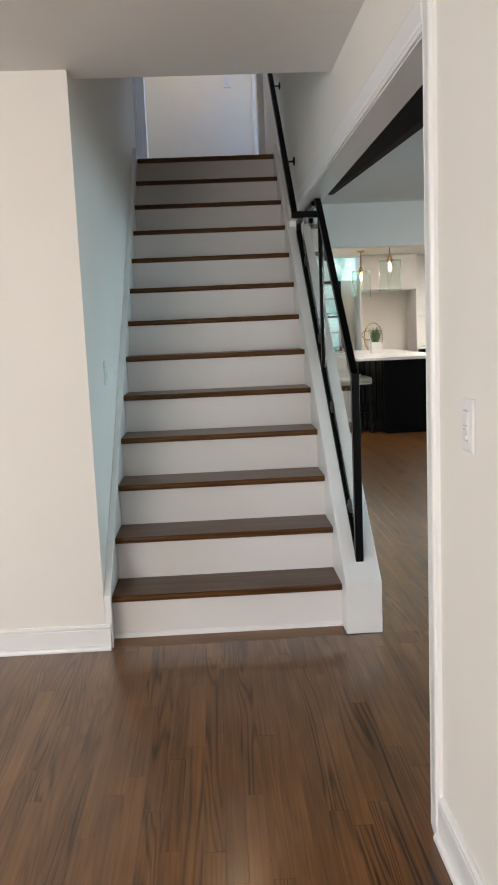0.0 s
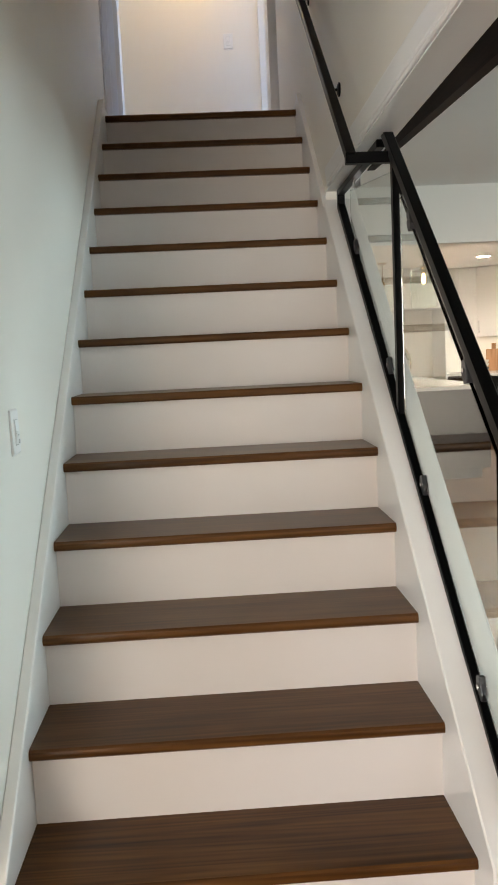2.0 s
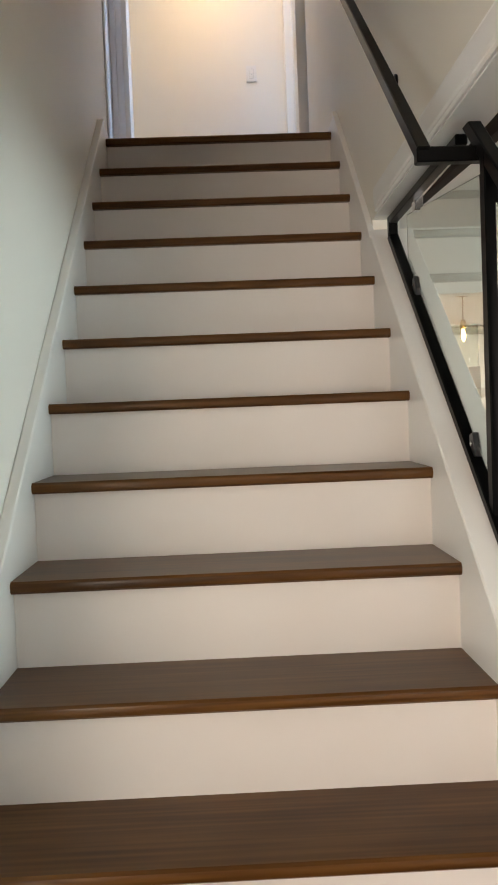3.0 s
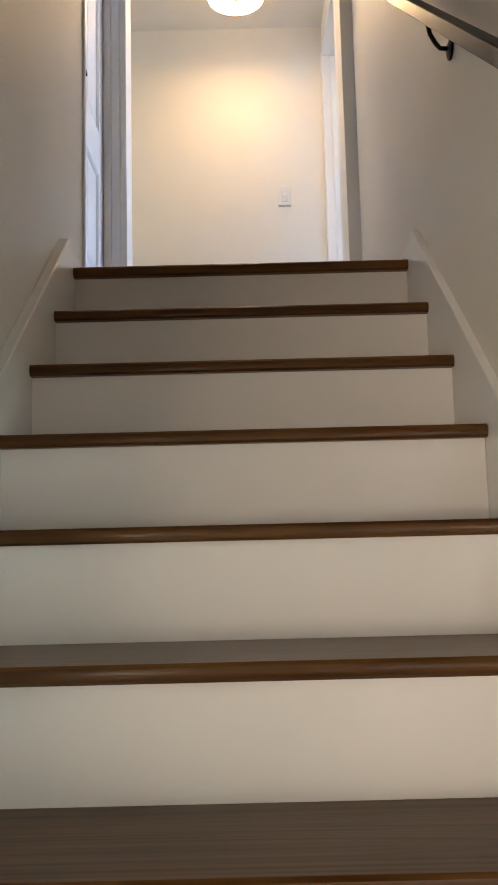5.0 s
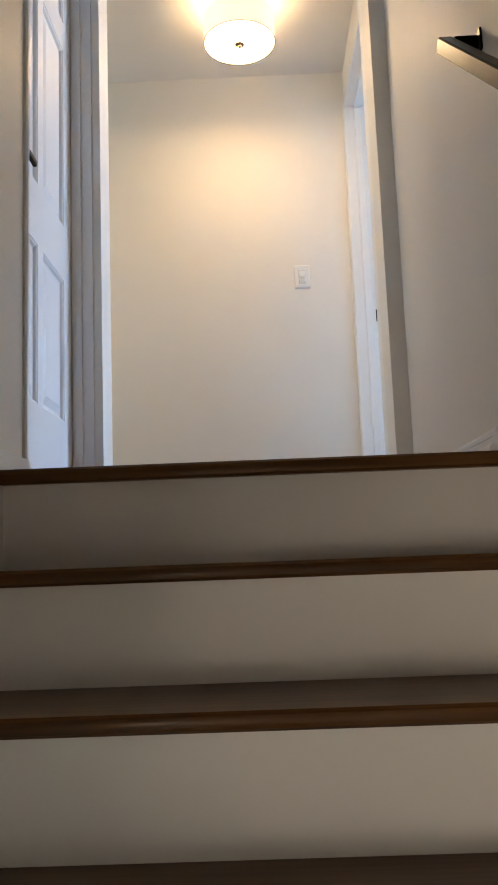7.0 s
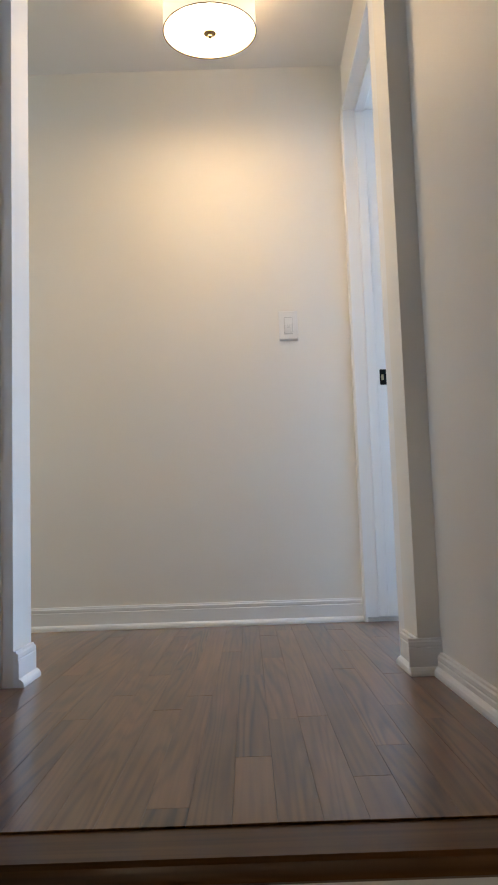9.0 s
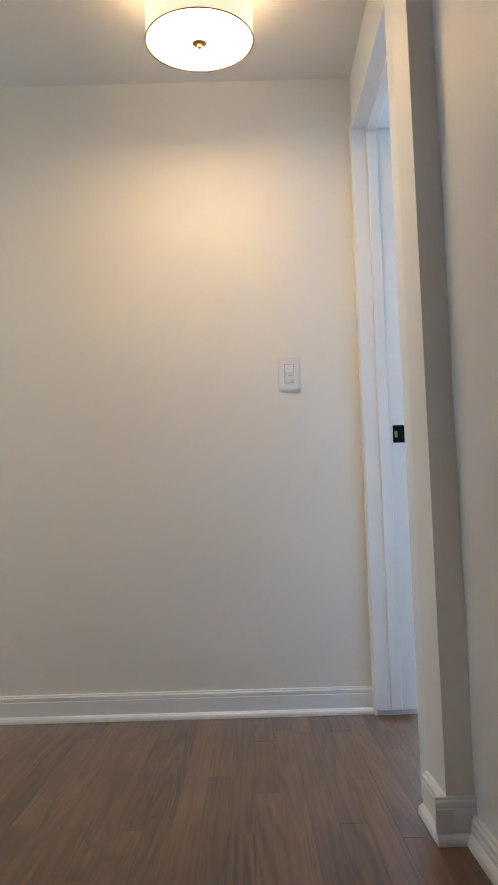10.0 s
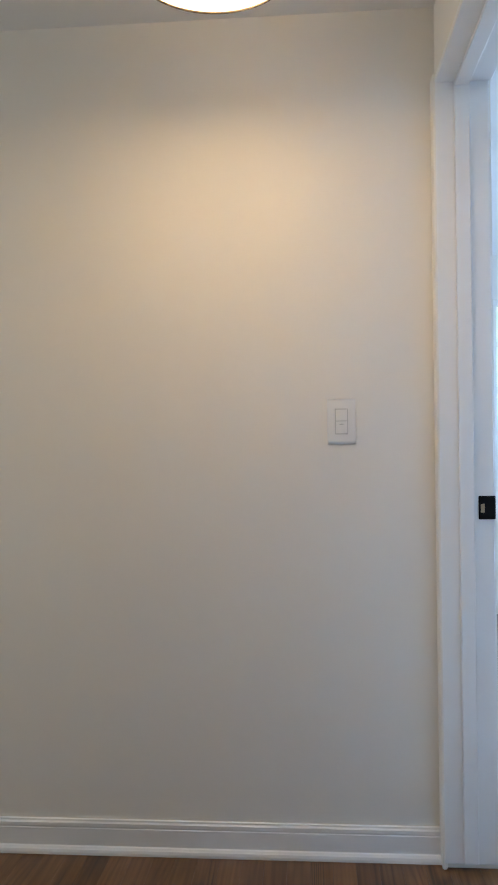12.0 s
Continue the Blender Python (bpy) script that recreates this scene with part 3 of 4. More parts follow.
part("wall_return", bars(((UX + 0.016, 6.39, 3.458), (XR - 0.004, 6.39, 3.458), 0.026, 0.03)), BLACK, rail)
part("wall_plate", boxes((XR - 0.006, 6.365, 3.433, XR - 0.001, 6.415, 3.483), bevel=0.002), BLACK, rail)
for by in (5.13, 5.88):
    bz = 1.910 + (by - 4.562) * 0.8464 - 0.016
    br = part("bracket", tube([(XR - 0.004, by, bz - 0.085), (XR - 0.030, by - 0.010, bz - 0.089), (UX + 0.024, by - 0.035, bz - 0.092), (UX + 0.008, by - 0.052, bz - 0.080), (UX, by - 0.06, bz - 0.05)], 0.0055), BLACK, rail, "", True)
    part("rosette", lathe([(0.026, 0.010), (0.026, 0.005), (0.014, 0.0)], (XR - 0.011, by, bz - 0.085), 20, 0), BLACK, br, "", True)
for y0, y1 in ((3.66, 4.47), (4.57, 5.30)):
    def top(y):
        return min(low_z(y) - 0.075, HEAD_Z - 0.05)
    prof = [(y0, curb_z(y0) + 0.065), (y0, top(y0)), (y1, top(y1)), (y1, curb_z(y1) + 0.065)]
    pane = part("glass_panel", prism(prof, RX - 0.005, RX + 0.005, 0, 0.0015), GLASS, rail, "clear greenish tempered glass panel")
    pane.visible_shadow = False
for y, z in ((3.78, None), (4.26, None), (4.66, None), (5.20, None), (3.85, 1), (4.34, 1)):
    c = (curb_z(y) + 0.055) if z is None else low_z(y) - 0.06
    bm = prism([(y - 0.022, c - 0.012), (y - 0.004, c + 0.028), (y + 0.020, c + 0.022), (y + 0.024, c - 0.006), (y + 0.006, c - 0.034), (y - 0.018, c - 0.030)], RX - 0.012, RX + 0.012, 0, 0.002)
    clip = part("glass_clamp", bm, GUN, rail, "dark steel glass clamp")
    part("clamp_screw", lathe([(0.006, 0), (0.006, 0.003), (0.003, 0.005)], (RX - 0.016, y, c), 12, 0), CHROME, clip, "", True)
part("glass_clamp", boxes((RX - 0.014, 5.16, HEAD_Z - 0.07, RX + 0.014, 5.19, HEAD_Z - 0.006), bevel=0.002), CHROME, rail, "small chrome glass clamp")


# ---------------------------------------------------------------- doors
def panelled_door(name, width, height, panels, label):
    """Built lying along +y from the origin, thickness along x, face towards +x."""
    d = thing(name, (0, 0, 0), label, "door")
    xs = sorted({p[0] for p in panels} | {p[2] for p in panels})
    zs = sorted({p[1] for p in panels} | {p[3] for p in panels})
    ys, zz = [0] + xs + [width], [0] + zs + [height]
    bm = bmesh.new()
    th = 0.035
    for i in range(len(ys) - 1):
        for j in range(len(zz) - 1):
            hole = any(p[0] <= ys[i] and p[2] >= ys[i + 1] and p[1] <= zz[j] and p[3] >= zz[j + 1] for p in panels)
            if not hole:
                cuboid(bm, -th, ys[i], zz[j], 0, ys[i + 1], zz[j + 1])
    bmesh.ops.remove_doubles(bm, verts=bm.verts[:], dist=0.0005)
    part("door_frame", bm, DOORP, d)
    for p in panels:
        bm = bmesh.new()
        rings = []
        for inset, depth in ((0, -0.001), (0.006, -0.004), (0.012, -0.011), (0.020, -0.012), (0.045, -0.004)):
            rings.append([bm.verts.new((depth, y, z)) for y, z in ((p[0] + inset, p[1] + inset), (p[2] - inset, p[1] + inset), (p[2] - inset, p[3] - inset), (p[0] + inset, p[3] - inset))])
        for a, b in zip(rings, rings[1:]):
            for k in range(4):
                bm.faces.new((a[k], a[(k + 1) % 4], b[(k + 1) % 4], b[k]))
        bm.faces.new(rings[-1])
        back = [bm.verts.new((-th + 0.003, v.co.y, v.co.z)) for v in rings[0]]
        bm.faces.new(back[::-1])
        for k in range(4):
            bm.faces.new((back[k], back[(k + 1) % 4], rings[0][(k + 1) % 4], rings[0][k]))
        part("door_panel", bm, DOORP, d)
    return d


def lever(parent, y, z, way, reach=0.085):
    hnd = part("door_handle", lathe([(0.026, 0.0), (0.026, 0.006), (0.012, 0.010), (0.009, 0.040), (0.006, 0.046)], (0.0, y, z), 20, 0), BLACK, parent, "black lever handle", True)
    part("lever", bars(((0.046, y - 0.008 * way, z), (0.046, y + reach * way, z), 0.012, 0.018)), BLACK, hnd)


W, H = 0.746, 1.94
cols = ((0.105, 0.336), (0.394, 0.640))
rowz = ((0.245, 0.713), (0.898, 1.53), (1.63, 1.85))
closet = panelled_door("closet_door", W, H, [(a, c, b, d2) for a, b in cols for c, d2 in rowz], "closed white six-panel door at the stair head")
lever(closet, 0.058, 0.862, 1, 0.092)
closet.matrix_basis = pose(XL - 0.07, 6.684, FLOOR2 + 0.006)

bed = panelled_door("bedroom_door", 0.755, H, [(a, c, b, d2) for a, b in ((0.1, 0.34), (0.415, 0.655)) for c, d2 in rowz], "open white six-panel door inside the bedroom")
lever(bed, 0.69, 0.93, -1)
bed.matrix_basis = pose(0.632, 7.695, FLOOR2 + 0.008, 0, 0, -92)

strike = thing("strike_plate", (0.594, 8.455, 3.498), "black latch strike plate on the door jamb", "latch plate")
part("plate", boxes((0.577, 8.4500, 3.469, 0.618, 8.4548, 3.527), bevel=0.002), BLACK, strike)
part("latch_hole", boxes((0.582, 8.4490, 3.486, 0.591, 8.4500, 3.507)), NICKEL, strike, "bare metal latch recess")


# ---------------------------------------------------------------- switches
def wall_switch(at, turn, label, rocker=True):
    """Face towards -y before the turn; its centre at the origin."""
    s = thing("light_switch", (0, 0, 0), label, "switch")
    part("plate", prism([(-0.0005, -0.058), (-0.004, -0.058), (-0.0085, -0.051), (-0.0065, 0.054), (-0.003, 0.058), (-0.0005, 0.058)], -0.036, 0.036, 0, 0.0015), PLASTIC, s)
    part("rocker_frame", boxes((-0.0175, -0.0090, -0.034, 0.0175, -0.0065, 0.034), bevel=0.0008), PLASTIC, s)
    # grey sheet stands in for the shadow in the gap round the rocker
    part("rocker_gap_shade", boxes((-0.0160, -0.0094, -0.0325, 0.0160, -0.0089, 0.0325)), GREY, s)
    part("rocker", prism([(-0.0125, 0.002), (-0.0098, 0.031), (-0.008, 0.031), (-0.008, 0.002)], -0.0148, 0.0148, 0, 0.0006), PLASTIC, s)
    part("rocker", prism([(-0.0096, -0.031), (-0.0135, 0.0005), (-0.008, 0.0005), (-0.008, -0.031)], -0.0148, 0.0148, 0, 0.0006), PLASTIC, s)
    part("status_slot", boxes((-0.005, -0.0142, -0.008, 0.005, -0.0118, -0.006)), GREY, s)
    part("dimmer_tab", boxes((0.006, -0.0150, -0.029, 0.0145, -0.0098, -0.018), bevel=0.001), PLASTIC, s)
    for z in (-0.047, 0.047):
        part("screw", lathe([(0.003, 0.0), (0.0026, -0.001)], (0, -0.0062, z), 10, 1), PLASTIC, s)
    s.matrix_basis = pose(*at, 0, 0, turn)
    return s


wall_switch((0.246, BACK_Y, 3.716), 0, "white rocker light switch on the cream wall")
wall_switch((XR, 1.86, 1.108), -90, "white rocker light switch beside the opening")
wall_switch((XL, 4.02, 1.146), 90, "white rocker light switch on the stairwell wall")

# ---------------------------------------------------------------- landing lamp
LX, LY = -0.004, 7.957
lampob = thing("ceiling_lamp", (LX, LY, HIGH_CEIL), "round white drum ceiling lamp, lit", "ceiling lamp")
part("canopy", lathe([(0.062, -0.001), (0.062, -0.02), (0.02, -0.03), (0.02, -0.06)], (LX, LY, HIGH_CEIL), 32), NICKEL, lampob, "", True)
bm = lathe([(0.149, -0.195), (0.150, -0.078), (0.147, -0.078), (0.146, -0.195)], (LX, LY, HIGH_CEIL), 64)
bmesh.ops.delete(bm, geom=[f for f in bm.faces if len(f.verts) > 4], context="FACES")
part("shade", bm, SHADE, lampob, "glowing white fabric drum shade", True)
part("shade_rim", tube([(LX + 0.1505 * math.cos(a * math.pi / 32), LY + 0.1505 * math.sin(a * math.pi / 32), HIGH_CEIL - 0.196) for a in range(64)], 0.0022, 6, True), RIM, lampob, "thin metal rim", True)
part("diffuser", lathe([(0.144, -0.188), (0.144, -0.193), (0.10, -0.197), (0.03, -0.198)], (LX, LY, HIGH_CEIL), 48), DIFFUSER, lampob, "bright frosted diffuser disc", True)
# unseen disc, added to keep the diffuser's glow off the ceiling
part("upward_light_block", lathe([(0.143, -0.186), (0.143, -0.184), (0.03, -0.182)], (LX, LY, HIGH_CEIL), 48), PLASTIC, lampob, "unseen white disc that blocks upward light", True)
part("finial", lathe([(0.021, -0.199), (0.021, -0.203), (0.008, -0.206), (0.008, -0.214), (0.004, -0.218)], (LX, LY, HIGH_CEIL), 24), NICKEL, lampob, "small bronze finial", True)
lamp("landing_lamp_upper_light", "POINT", pose(LX, LY, HIGH_CEIL - 0.125), 3.0, (1.0, 0.76, 0.48), radius=0.05)


# ---------------------------------------------------------------- kitchen
def slab_door(parent, x, y0, y1, z0, z1, mat, out=-1, handle="", hmat=STEEL):
    """A shaker front on a face of constant x, facing out along x."""
    g = 0.003
    fr = 0.05
    x2 = x + out * 0.018
    a, b = min(x, x2), max(x, x2)
    bm = bmesh.new()
    if z1 - z0 > 0.25:
        for d in ((y0 + g, z0 + g, y0 + fr, z1 - g), (y1 - fr, z0 + g, y1 - g, z1 - g), (y0 + fr, z0 + g, y1 - fr, z0 + fr), (y0 + fr, z1 - fr, y1 - fr, z1 - g)):
            cuboid(bm, a, d[0], d[1], b, d[2], d[3])
        c = x + out * 0.008
        cuboid(bm, min(x, c), y0 + fr, z0 + fr, max(x, c), y1 - fr, z1 - fr)
    else:
        cuboid(bm, a, y0 + g, z0 + g, b, y1 - g, z1 - g)
    door = part("cabinet_door", bm, mat, parent)
    hx = x2 + out * 0.022
    if handle == "v":
        hy, hz = y0 + 0.035, (z0 + 0.05 if z0 > 1 else z1 - 0.25)
        part("handle", bars(((hx, hy, hz), (hx, hy, hz + 0.17), 0.010, 0.010, (0, 1, 0))), hmat, door)
    if handle == "w":
        hy, hz = y1 - 0.035, (z0 + 0.05 if z0 > 1 else z1 - 0.25)
        part("handle", bars(((hx, hy, hz), (hx, hy, hz + 0.17), 0.010, 0.010, (0, 1, 0))), hmat, door)
    if handle == "h":
        ym, hz = (y0 + y1) / 2, (z0 + z1) / 2
        part("handle", bars(((hx, ym - 0.08, hz), (hx, ym + 0.08, hz), 0.010, 0.010)), hmat, door)
    return door


def front_door(parent, y, x0, x1, z0, z1, mat, handle="", hmat=STEEL):
    """A shaker front on a face of constant y, facing -y."""
    g, fr = 0.003, 0.05
    bm = bmesh.new()
    if z1 - z0 > 0.25:
        for d in ((x0 + g, z0 + g, x0 + fr, z1 - g), (x1 - fr, z0 + g, x1 - g, z1 - g), (x0 + fr, z0 + g, x1 - fr, z0 + fr), (x0 + fr, z1 - fr, x1 - fr, z1 - g)):
            cuboid(bm, d[0], y - 0.018, d[1], d[2], y, d[3])
        cuboid(bm, x0 + fr, y - 0.008, z0 + fr, x1 - fr, y, z1 - fr)
    else:
        cuboid(bm, x0 + g, y - 0.018, z0 + g, x1 - g, y, z1 - g)
    door = part("cabinet_door", bm, mat, parent)
    hy = y - 0.04
    hz = z0 + 0.05 if z0 > 1 else z1 - 0.25
    if handle == "l":
        part("handle", bars(((x0 + 0.035, hy, hz), (x0 + 0.035, hy, hz + 0.17), 0.010, 0.010, (0, 1, 0))), hmat, door)
    if handle == "r":
        part("handle", bars(((x1 - 0.035, hy, hz), (x1 - 0.035, hy, hz + 0.17), 0.010, 0.010, (0, 1, 0))), hmat, door)
    if handle == "h":
        part("handle", bars((((x0 + x1) / 2 - 0.08, hy, (z0 + z1) / 2), ((x0 + x1) / 2 + 0.08, hy, (z0 + z1) / 2), 0.010, 0.010)), hmat, door)
    return door


# island
IX0, IX1, IY0, IY1 = 1.98, 2.66, 9.64, 12.3
isl = thing("kitchen_island", ((IX0 + IX1) / 2, 10.9, 0), "black kitchen island cabinet with drawers", "island")
part("body", boxes((IX0, IY0, 0.10, IX1, IY1, 0.875), bevel=0.002), CABD, isl)
part("toe_kick", boxes((IX0 + 0.04, IY0 + 0.05, 0, IX1 - 0.06, IY1 - 0.05, 0.10)), CABD, isl)
for i in range(4):
    y0 = IY0 + 0.02 + i * 0.65
    for z0, z1 in ((0.12, 0.36), (0.36, 0.60), (0.60, 0.86)):
        slab_door(isl, IX1, y0, y0 + 0.62, z0, z1 - 0.002, CABD, 1, "h")
for i in range(7):
    part("batten", boxes((IX0 - 0.010, IY0 + 0.08 + i * 0.38, 0.12, IX0, IY0 + 0.12 + i * 0.38, 0.86), bevel=0.001), CABD, isl)
tagged(new("island_worktop", mesh_of("island_worktop", boxes((1.66, IY0 - 0.035, 0.877, IX1 + 0.035, IY1 + 0.03, 0.912), bevel=0.003), COUNTER)), "white quartz worktop on the island", "worktop")

# stools
def stool(x, y):
    s = thing("bar_stool", (x, y, 0), "upholstered cream bar stool with nailhead trim", "stool", "stools at the island")
    part("seat", boxes((x - 0.19, y - 0.2, 0.585, x + 0.19, y + 0.2, 0.675), bevel=0.035, segments=3), FABRIC, s, "cream linen seat cushion", True)
    part("seat_frame", boxes((x - 0.18, y - 0.19, 0.555, x + 0.18, y + 0.19, 0.590), bevel=0.004), BLACK, s)
    for sx in (-1, 1):
        for sy in (-1, 1):
            part("leg", bars(((x + sx * 0.155, y + sy * 0.165, 0.56), (x + sx * 0.18, y + sy * 0.19, 0), 0.032, 0.032, (0, 1, 0))), BLACK, s)
    for sy in (-1, 1):
        part("stretcher", bars(((x - 0.165, y + sy * 0.175, 0.24), (x + 0.165, y + sy * 0.175, 0.24), 0.02, 0.02)), BLACK, s)
    nails = bmesh.new()
    for i in range(17):
        cuboid(nails, x - 0.178 + i * 0.0215, y - 0.206, 0.592, x - 0.166 + i * 0.0215, y - 0.198, 0.604)
        cuboid(nails, x - 0.196, y - 0.188 + i * 0.0225, 0.592, x - 0.188, y - 0.176 + i * 0.0225, 0.604)
    part("nailheads", nails, STEEL, s, "row of small metal nailheads")
    return s


first = stool(1.68, 9.98)
for i in range(1, 4):
    copy_thing(first, pose(1.68, 9.98 + 0.62 * i, 0))

# plant and ring on the island
PX, PY, PZ = 2.16, 11.0, 0.912
pot = thing("potted_plant", (PX, PY, PZ), "green grass plant in a square white pot", "plant")
part("pot", boxes((PX - 0.07, PY - 0.07, PZ, PX + 0.07, PY + 0.07, PZ + 0.145), bevel=0.008, segments=2), CERAMIC, pot, "square white ceramic pot")
blades = bmesh.new()
rng = random.Random(5)
for i in range(170):
    a, r = rng.uniform(0, 6.283), rng.uniform(0, 0.05)
    base = Vector((PX + r * math.cos(a), PY + r * math.sin(a), PZ + 0.14))
    tip = base + Vector((math.cos(a) * rng.uniform(0.01, 0.11), math.sin(a) * rng.uniform(0.01, 0.11), rng.uniform(0.10, 0.22)))
    mid = (base + tip) / 2 + Vector((0, 0, 0.03))
    side = Vector((-math.sin(a), math.cos(a), 0)) * 0.004
    v = [blades.verts.new(p) for p in (base - side, base + side, mid + side, mid - side, tip)]
    blades.faces.new((v[0], v[1], v[2], v[3]))
    blades.faces.new((v[3], v[2], v[4]))
part("leaves", blades, LEAF, pot, "tuft of thin green blades")
ringob = thing("ring_sculpture", (PX, PY + 0.16, PZ), "gold wire ring ornament behind the plant", "ornament")
part("foot", boxes((PX - 0.05, PY + 0.13, PZ, PX + 0.05, PY + 0.19, PZ + 0.012), bevel=0.002), BRASS, ringob)
part("ring", tube([(PX - 0.0 + 0.125 * math.cos(a * math.pi / 20), PY + 0.16, PZ + 0.205 + 0.195 * math.sin(a * math.pi / 20)) for a in range(40)], 0.007, 8, True), BRASS, ringob, "large gold ring", True)
part("ring", tube([(PX - 0.08 + 0.075 * math.cos(a * math.pi / 20), PY + 0.15 + 0.05 * math.sin(a * math.pi / 20), PZ + 0.235 + 0.06 * math.sin(a * math.pi / 20)) for a in range(40)], 0.006, 8, True), BRASS, ringob, "small gold ring", True)


# pendants over the island
def pendant(x, y):
    p = thing("pendant_lamp", (x, y, LOW_CEIL), "clear glass cylinder pendant lamp with a warm bulb", "pendant lamp", "pendants over the island")
    part("canopy", lathe([(0.055, 0), (0.055, -0.018), (0.02, -0.026)], (x, y, LOW_CEIL), 24), BRASS, p, "", True)
    part("cord", tube([(x, y, LOW_CEIL - 0.02), (x, y, 2.10)], 0.006), NICKEL, p)
    part("socket", lathe([(0.024, 2.03), (0.028, 2.04), (0.028, 2.10), (0.012, 2.115)], (x, y, 0), 20), BRASS, p, "copper lamp socket", True)
    part("bulb", lathe([(0.005, 1.925), (0.016, 1.937), (0.021, 1.962), (0.017, 1.995), (0.010, 2.03)], (x, y, 0), 20), BULB, p, "glowing warm bulb", True)
    bm = lathe([(0.128, 1.69), (0.128, 2.055), (0.03, 2.058), (0.03, 2.062), (0.131, 2.060), (0.131, 1.69)], (x, y, 0), 40)
    bmesh.ops.delete(bm, geom=[f for f in bm.faces if len(f.verts) > 4], context="FACES")
    g = part("glass_shade", bm, CLEAR, p, "clear glass cylinder shade", True)
    g.visible_shadow = False
    return p


pa = pendant(2.17, 10.1)
copy_thing(pa, pose(2.17, 12.0, LOW_CEIL))

# downlights
def downlight(x, y):
    d = thing("downlight", (x, y, LOW_CEIL), "round recessed ceiling downlight, lit", "downlight", "kitchen downlights")
    part("trim_ring", lathe([(0.088, -0.001), (0.086, -0.007), (0.070, -0.008), (0.070, -0.001)], (x, y, LOW_CEIL), 32), PLASTIC, d, "", True)
    part("lens", lathe([(0.069, -0.002), (0.069, -0.005), (0.02, -0.006)], (x, y, LOW_CEIL), 32), CANLIGHT, d, "bright round lens", True)
    return d


CANS = ((3.32, 11.68), (3.34, 10.84), (3.30, 9.6), (1.4, 9.2))
dl = downlight(*CANS[0])
for c in CANS[1:]:
    copy_thing(dl, pose(*c, LOW_CEIL))
for c in CANS:
    lamp("downlight_light", "SPOT", look((c[0], c[1], LOW_CEIL - 0.02), (c[0], c[1], 0)), 54, (1.0, 0.95, 0.88), radius=0.05, cone=radians(150))
lamp("undercabinet_light", "AREA", look((3.7, 13.25, 1.385), (3.7, 13.25, 0)), 1.6, (1.0, 0.9, 0.75), size=0.9, size_y=0.08)
lamp("undercabinet_light", "AREA", look((4.17, 11.5, 1.38), (4.17, 11.5, 0)), 1.2, (1.0, 0.85, 0.64), size=0.08, size_y=0.8)

# refrigerator alcove and cabinets on the back wall
FY = 13.09
alc = thing("alcove_cabinet", (2.74, FY, 0), "white cabinet over the empty refrigerator alcove", "cabinet")
part("body", boxes((2.33, 12.80, 1.81, 3.17, KITCHEN_Y, LOW_CEIL - 0.002), bevel=0.001), CABW, alc)
for i in range(2):
    front_door(alc, 12.80, 2.335 + i * 0.415, 2.75 + i * 0.415, 1.82, LOW_CEIL - 0.01, CABW, "r" if i == 0 else "l")
part("side_board", boxes((3.172, 12.80, 0, 3.195, KITCHEN_Y, LOW_CEIL - 0.004), bevel=0.001), CABW, alc, "tall white board")
part("side_board", boxes((2.302, 12.80, 0, 2.328, KITCHEN_Y, LOW_CEIL - 0.004), bevel=0.001), CABW, alc, "tall white board")
up = thing("wall_cabinet", (3.45, FY, 1.40), "white shaker wall cabinet with two doors", "cabinet", "white wall cabinets")
part("body", boxes((3.198, FY, 1.40, 3.70, KITCHEN_Y, LOW_CEIL - 0.002), bevel=0.001), CABW, up)
front_door(up, FY, 3.20, 3.45, 1.40, LOW_CEIL - 0.005, CABW, "r")
front_door(up, FY, 3.45, 3.70, 1.40, LOW_CEIL - 0.005, CABW, "l")
cor = thing("corner_wall_cabinet", (4.0, FY, 1.40), "white angled corner wall cabinet", "cabinet", "white wall cabinets")
part("body", prism([(3.703, FY), (4.0, 12.72), (KITCHEN_X, 12.72), (KITCHEN_X, KITCHEN_Y), (3.703, KITCHEN_Y)], 1.40, LOW_CEIL - 0.002, 2, 0.001), CABW, cor)
dv = (Vector((4.0, 12.72, 0)) - Vector((3.703, FY, 0)))
bm = bmesh.new()
p0, p1 = Vector((3.703, FY, 0)) + dv * 0.03 + Vector((-0.008, -0.0065, 0)), Vector((3.703, FY, 0)) + dv * 0.97 + Vector((-0.008, -0.0065, 0))
bar(bm, (p0.x, p0.y, 1.875), (p1.x, p1.y, 1.875), 0.018, 0.93)
cd = part("cabinet_door", bm, CABW, cor)
hp = p0 + dv * 0.1 + Vector((-0.03, -0.024, 0))
part("handle", bars(((hp.x, hp.y, 1.45), (hp.x, hp.y, 1.62), 0.010, 0.010, (0, 1, 0))), STEEL, cd)
up2 = thing("wall_cabinet", (4.15, 11.5, 1.40), "white shaker wall cabinet beside the hood", "cabinet", "white wall cabinets")
part("body", boxes((4.0, 11.15, 1.40, KITCHEN_X, 11.93, LOW_CEIL - 0.002), bevel=0.001), CABW, up2)
slab_door(up2, 4.0, 11.15, 11.54, 1.40, LOW_CEIL - 0.005, CABW, -1, "w")
slab_door(up2, 4.0, 11.54, 11.93, 1.40, LOW_CEIL - 0.005, CABW, -1, "v")

# base cabinets
LX0 = 3.72
base_back = thing("base_cabinet", (3.45, 12.8, 0), "dark base cabinet with drawers on the back wall", "cabinet", "dark base cabinets")
part("body", boxes((3.198, 12.84, 0.10, LX0, KITCHEN_Y, 0.875), bevel=0.001), CABD, base_back)
part("toe_kick", boxes((3.198, 12.90, 0, LX0, KITCHEN_Y, 0.10)), CABD, base_back)
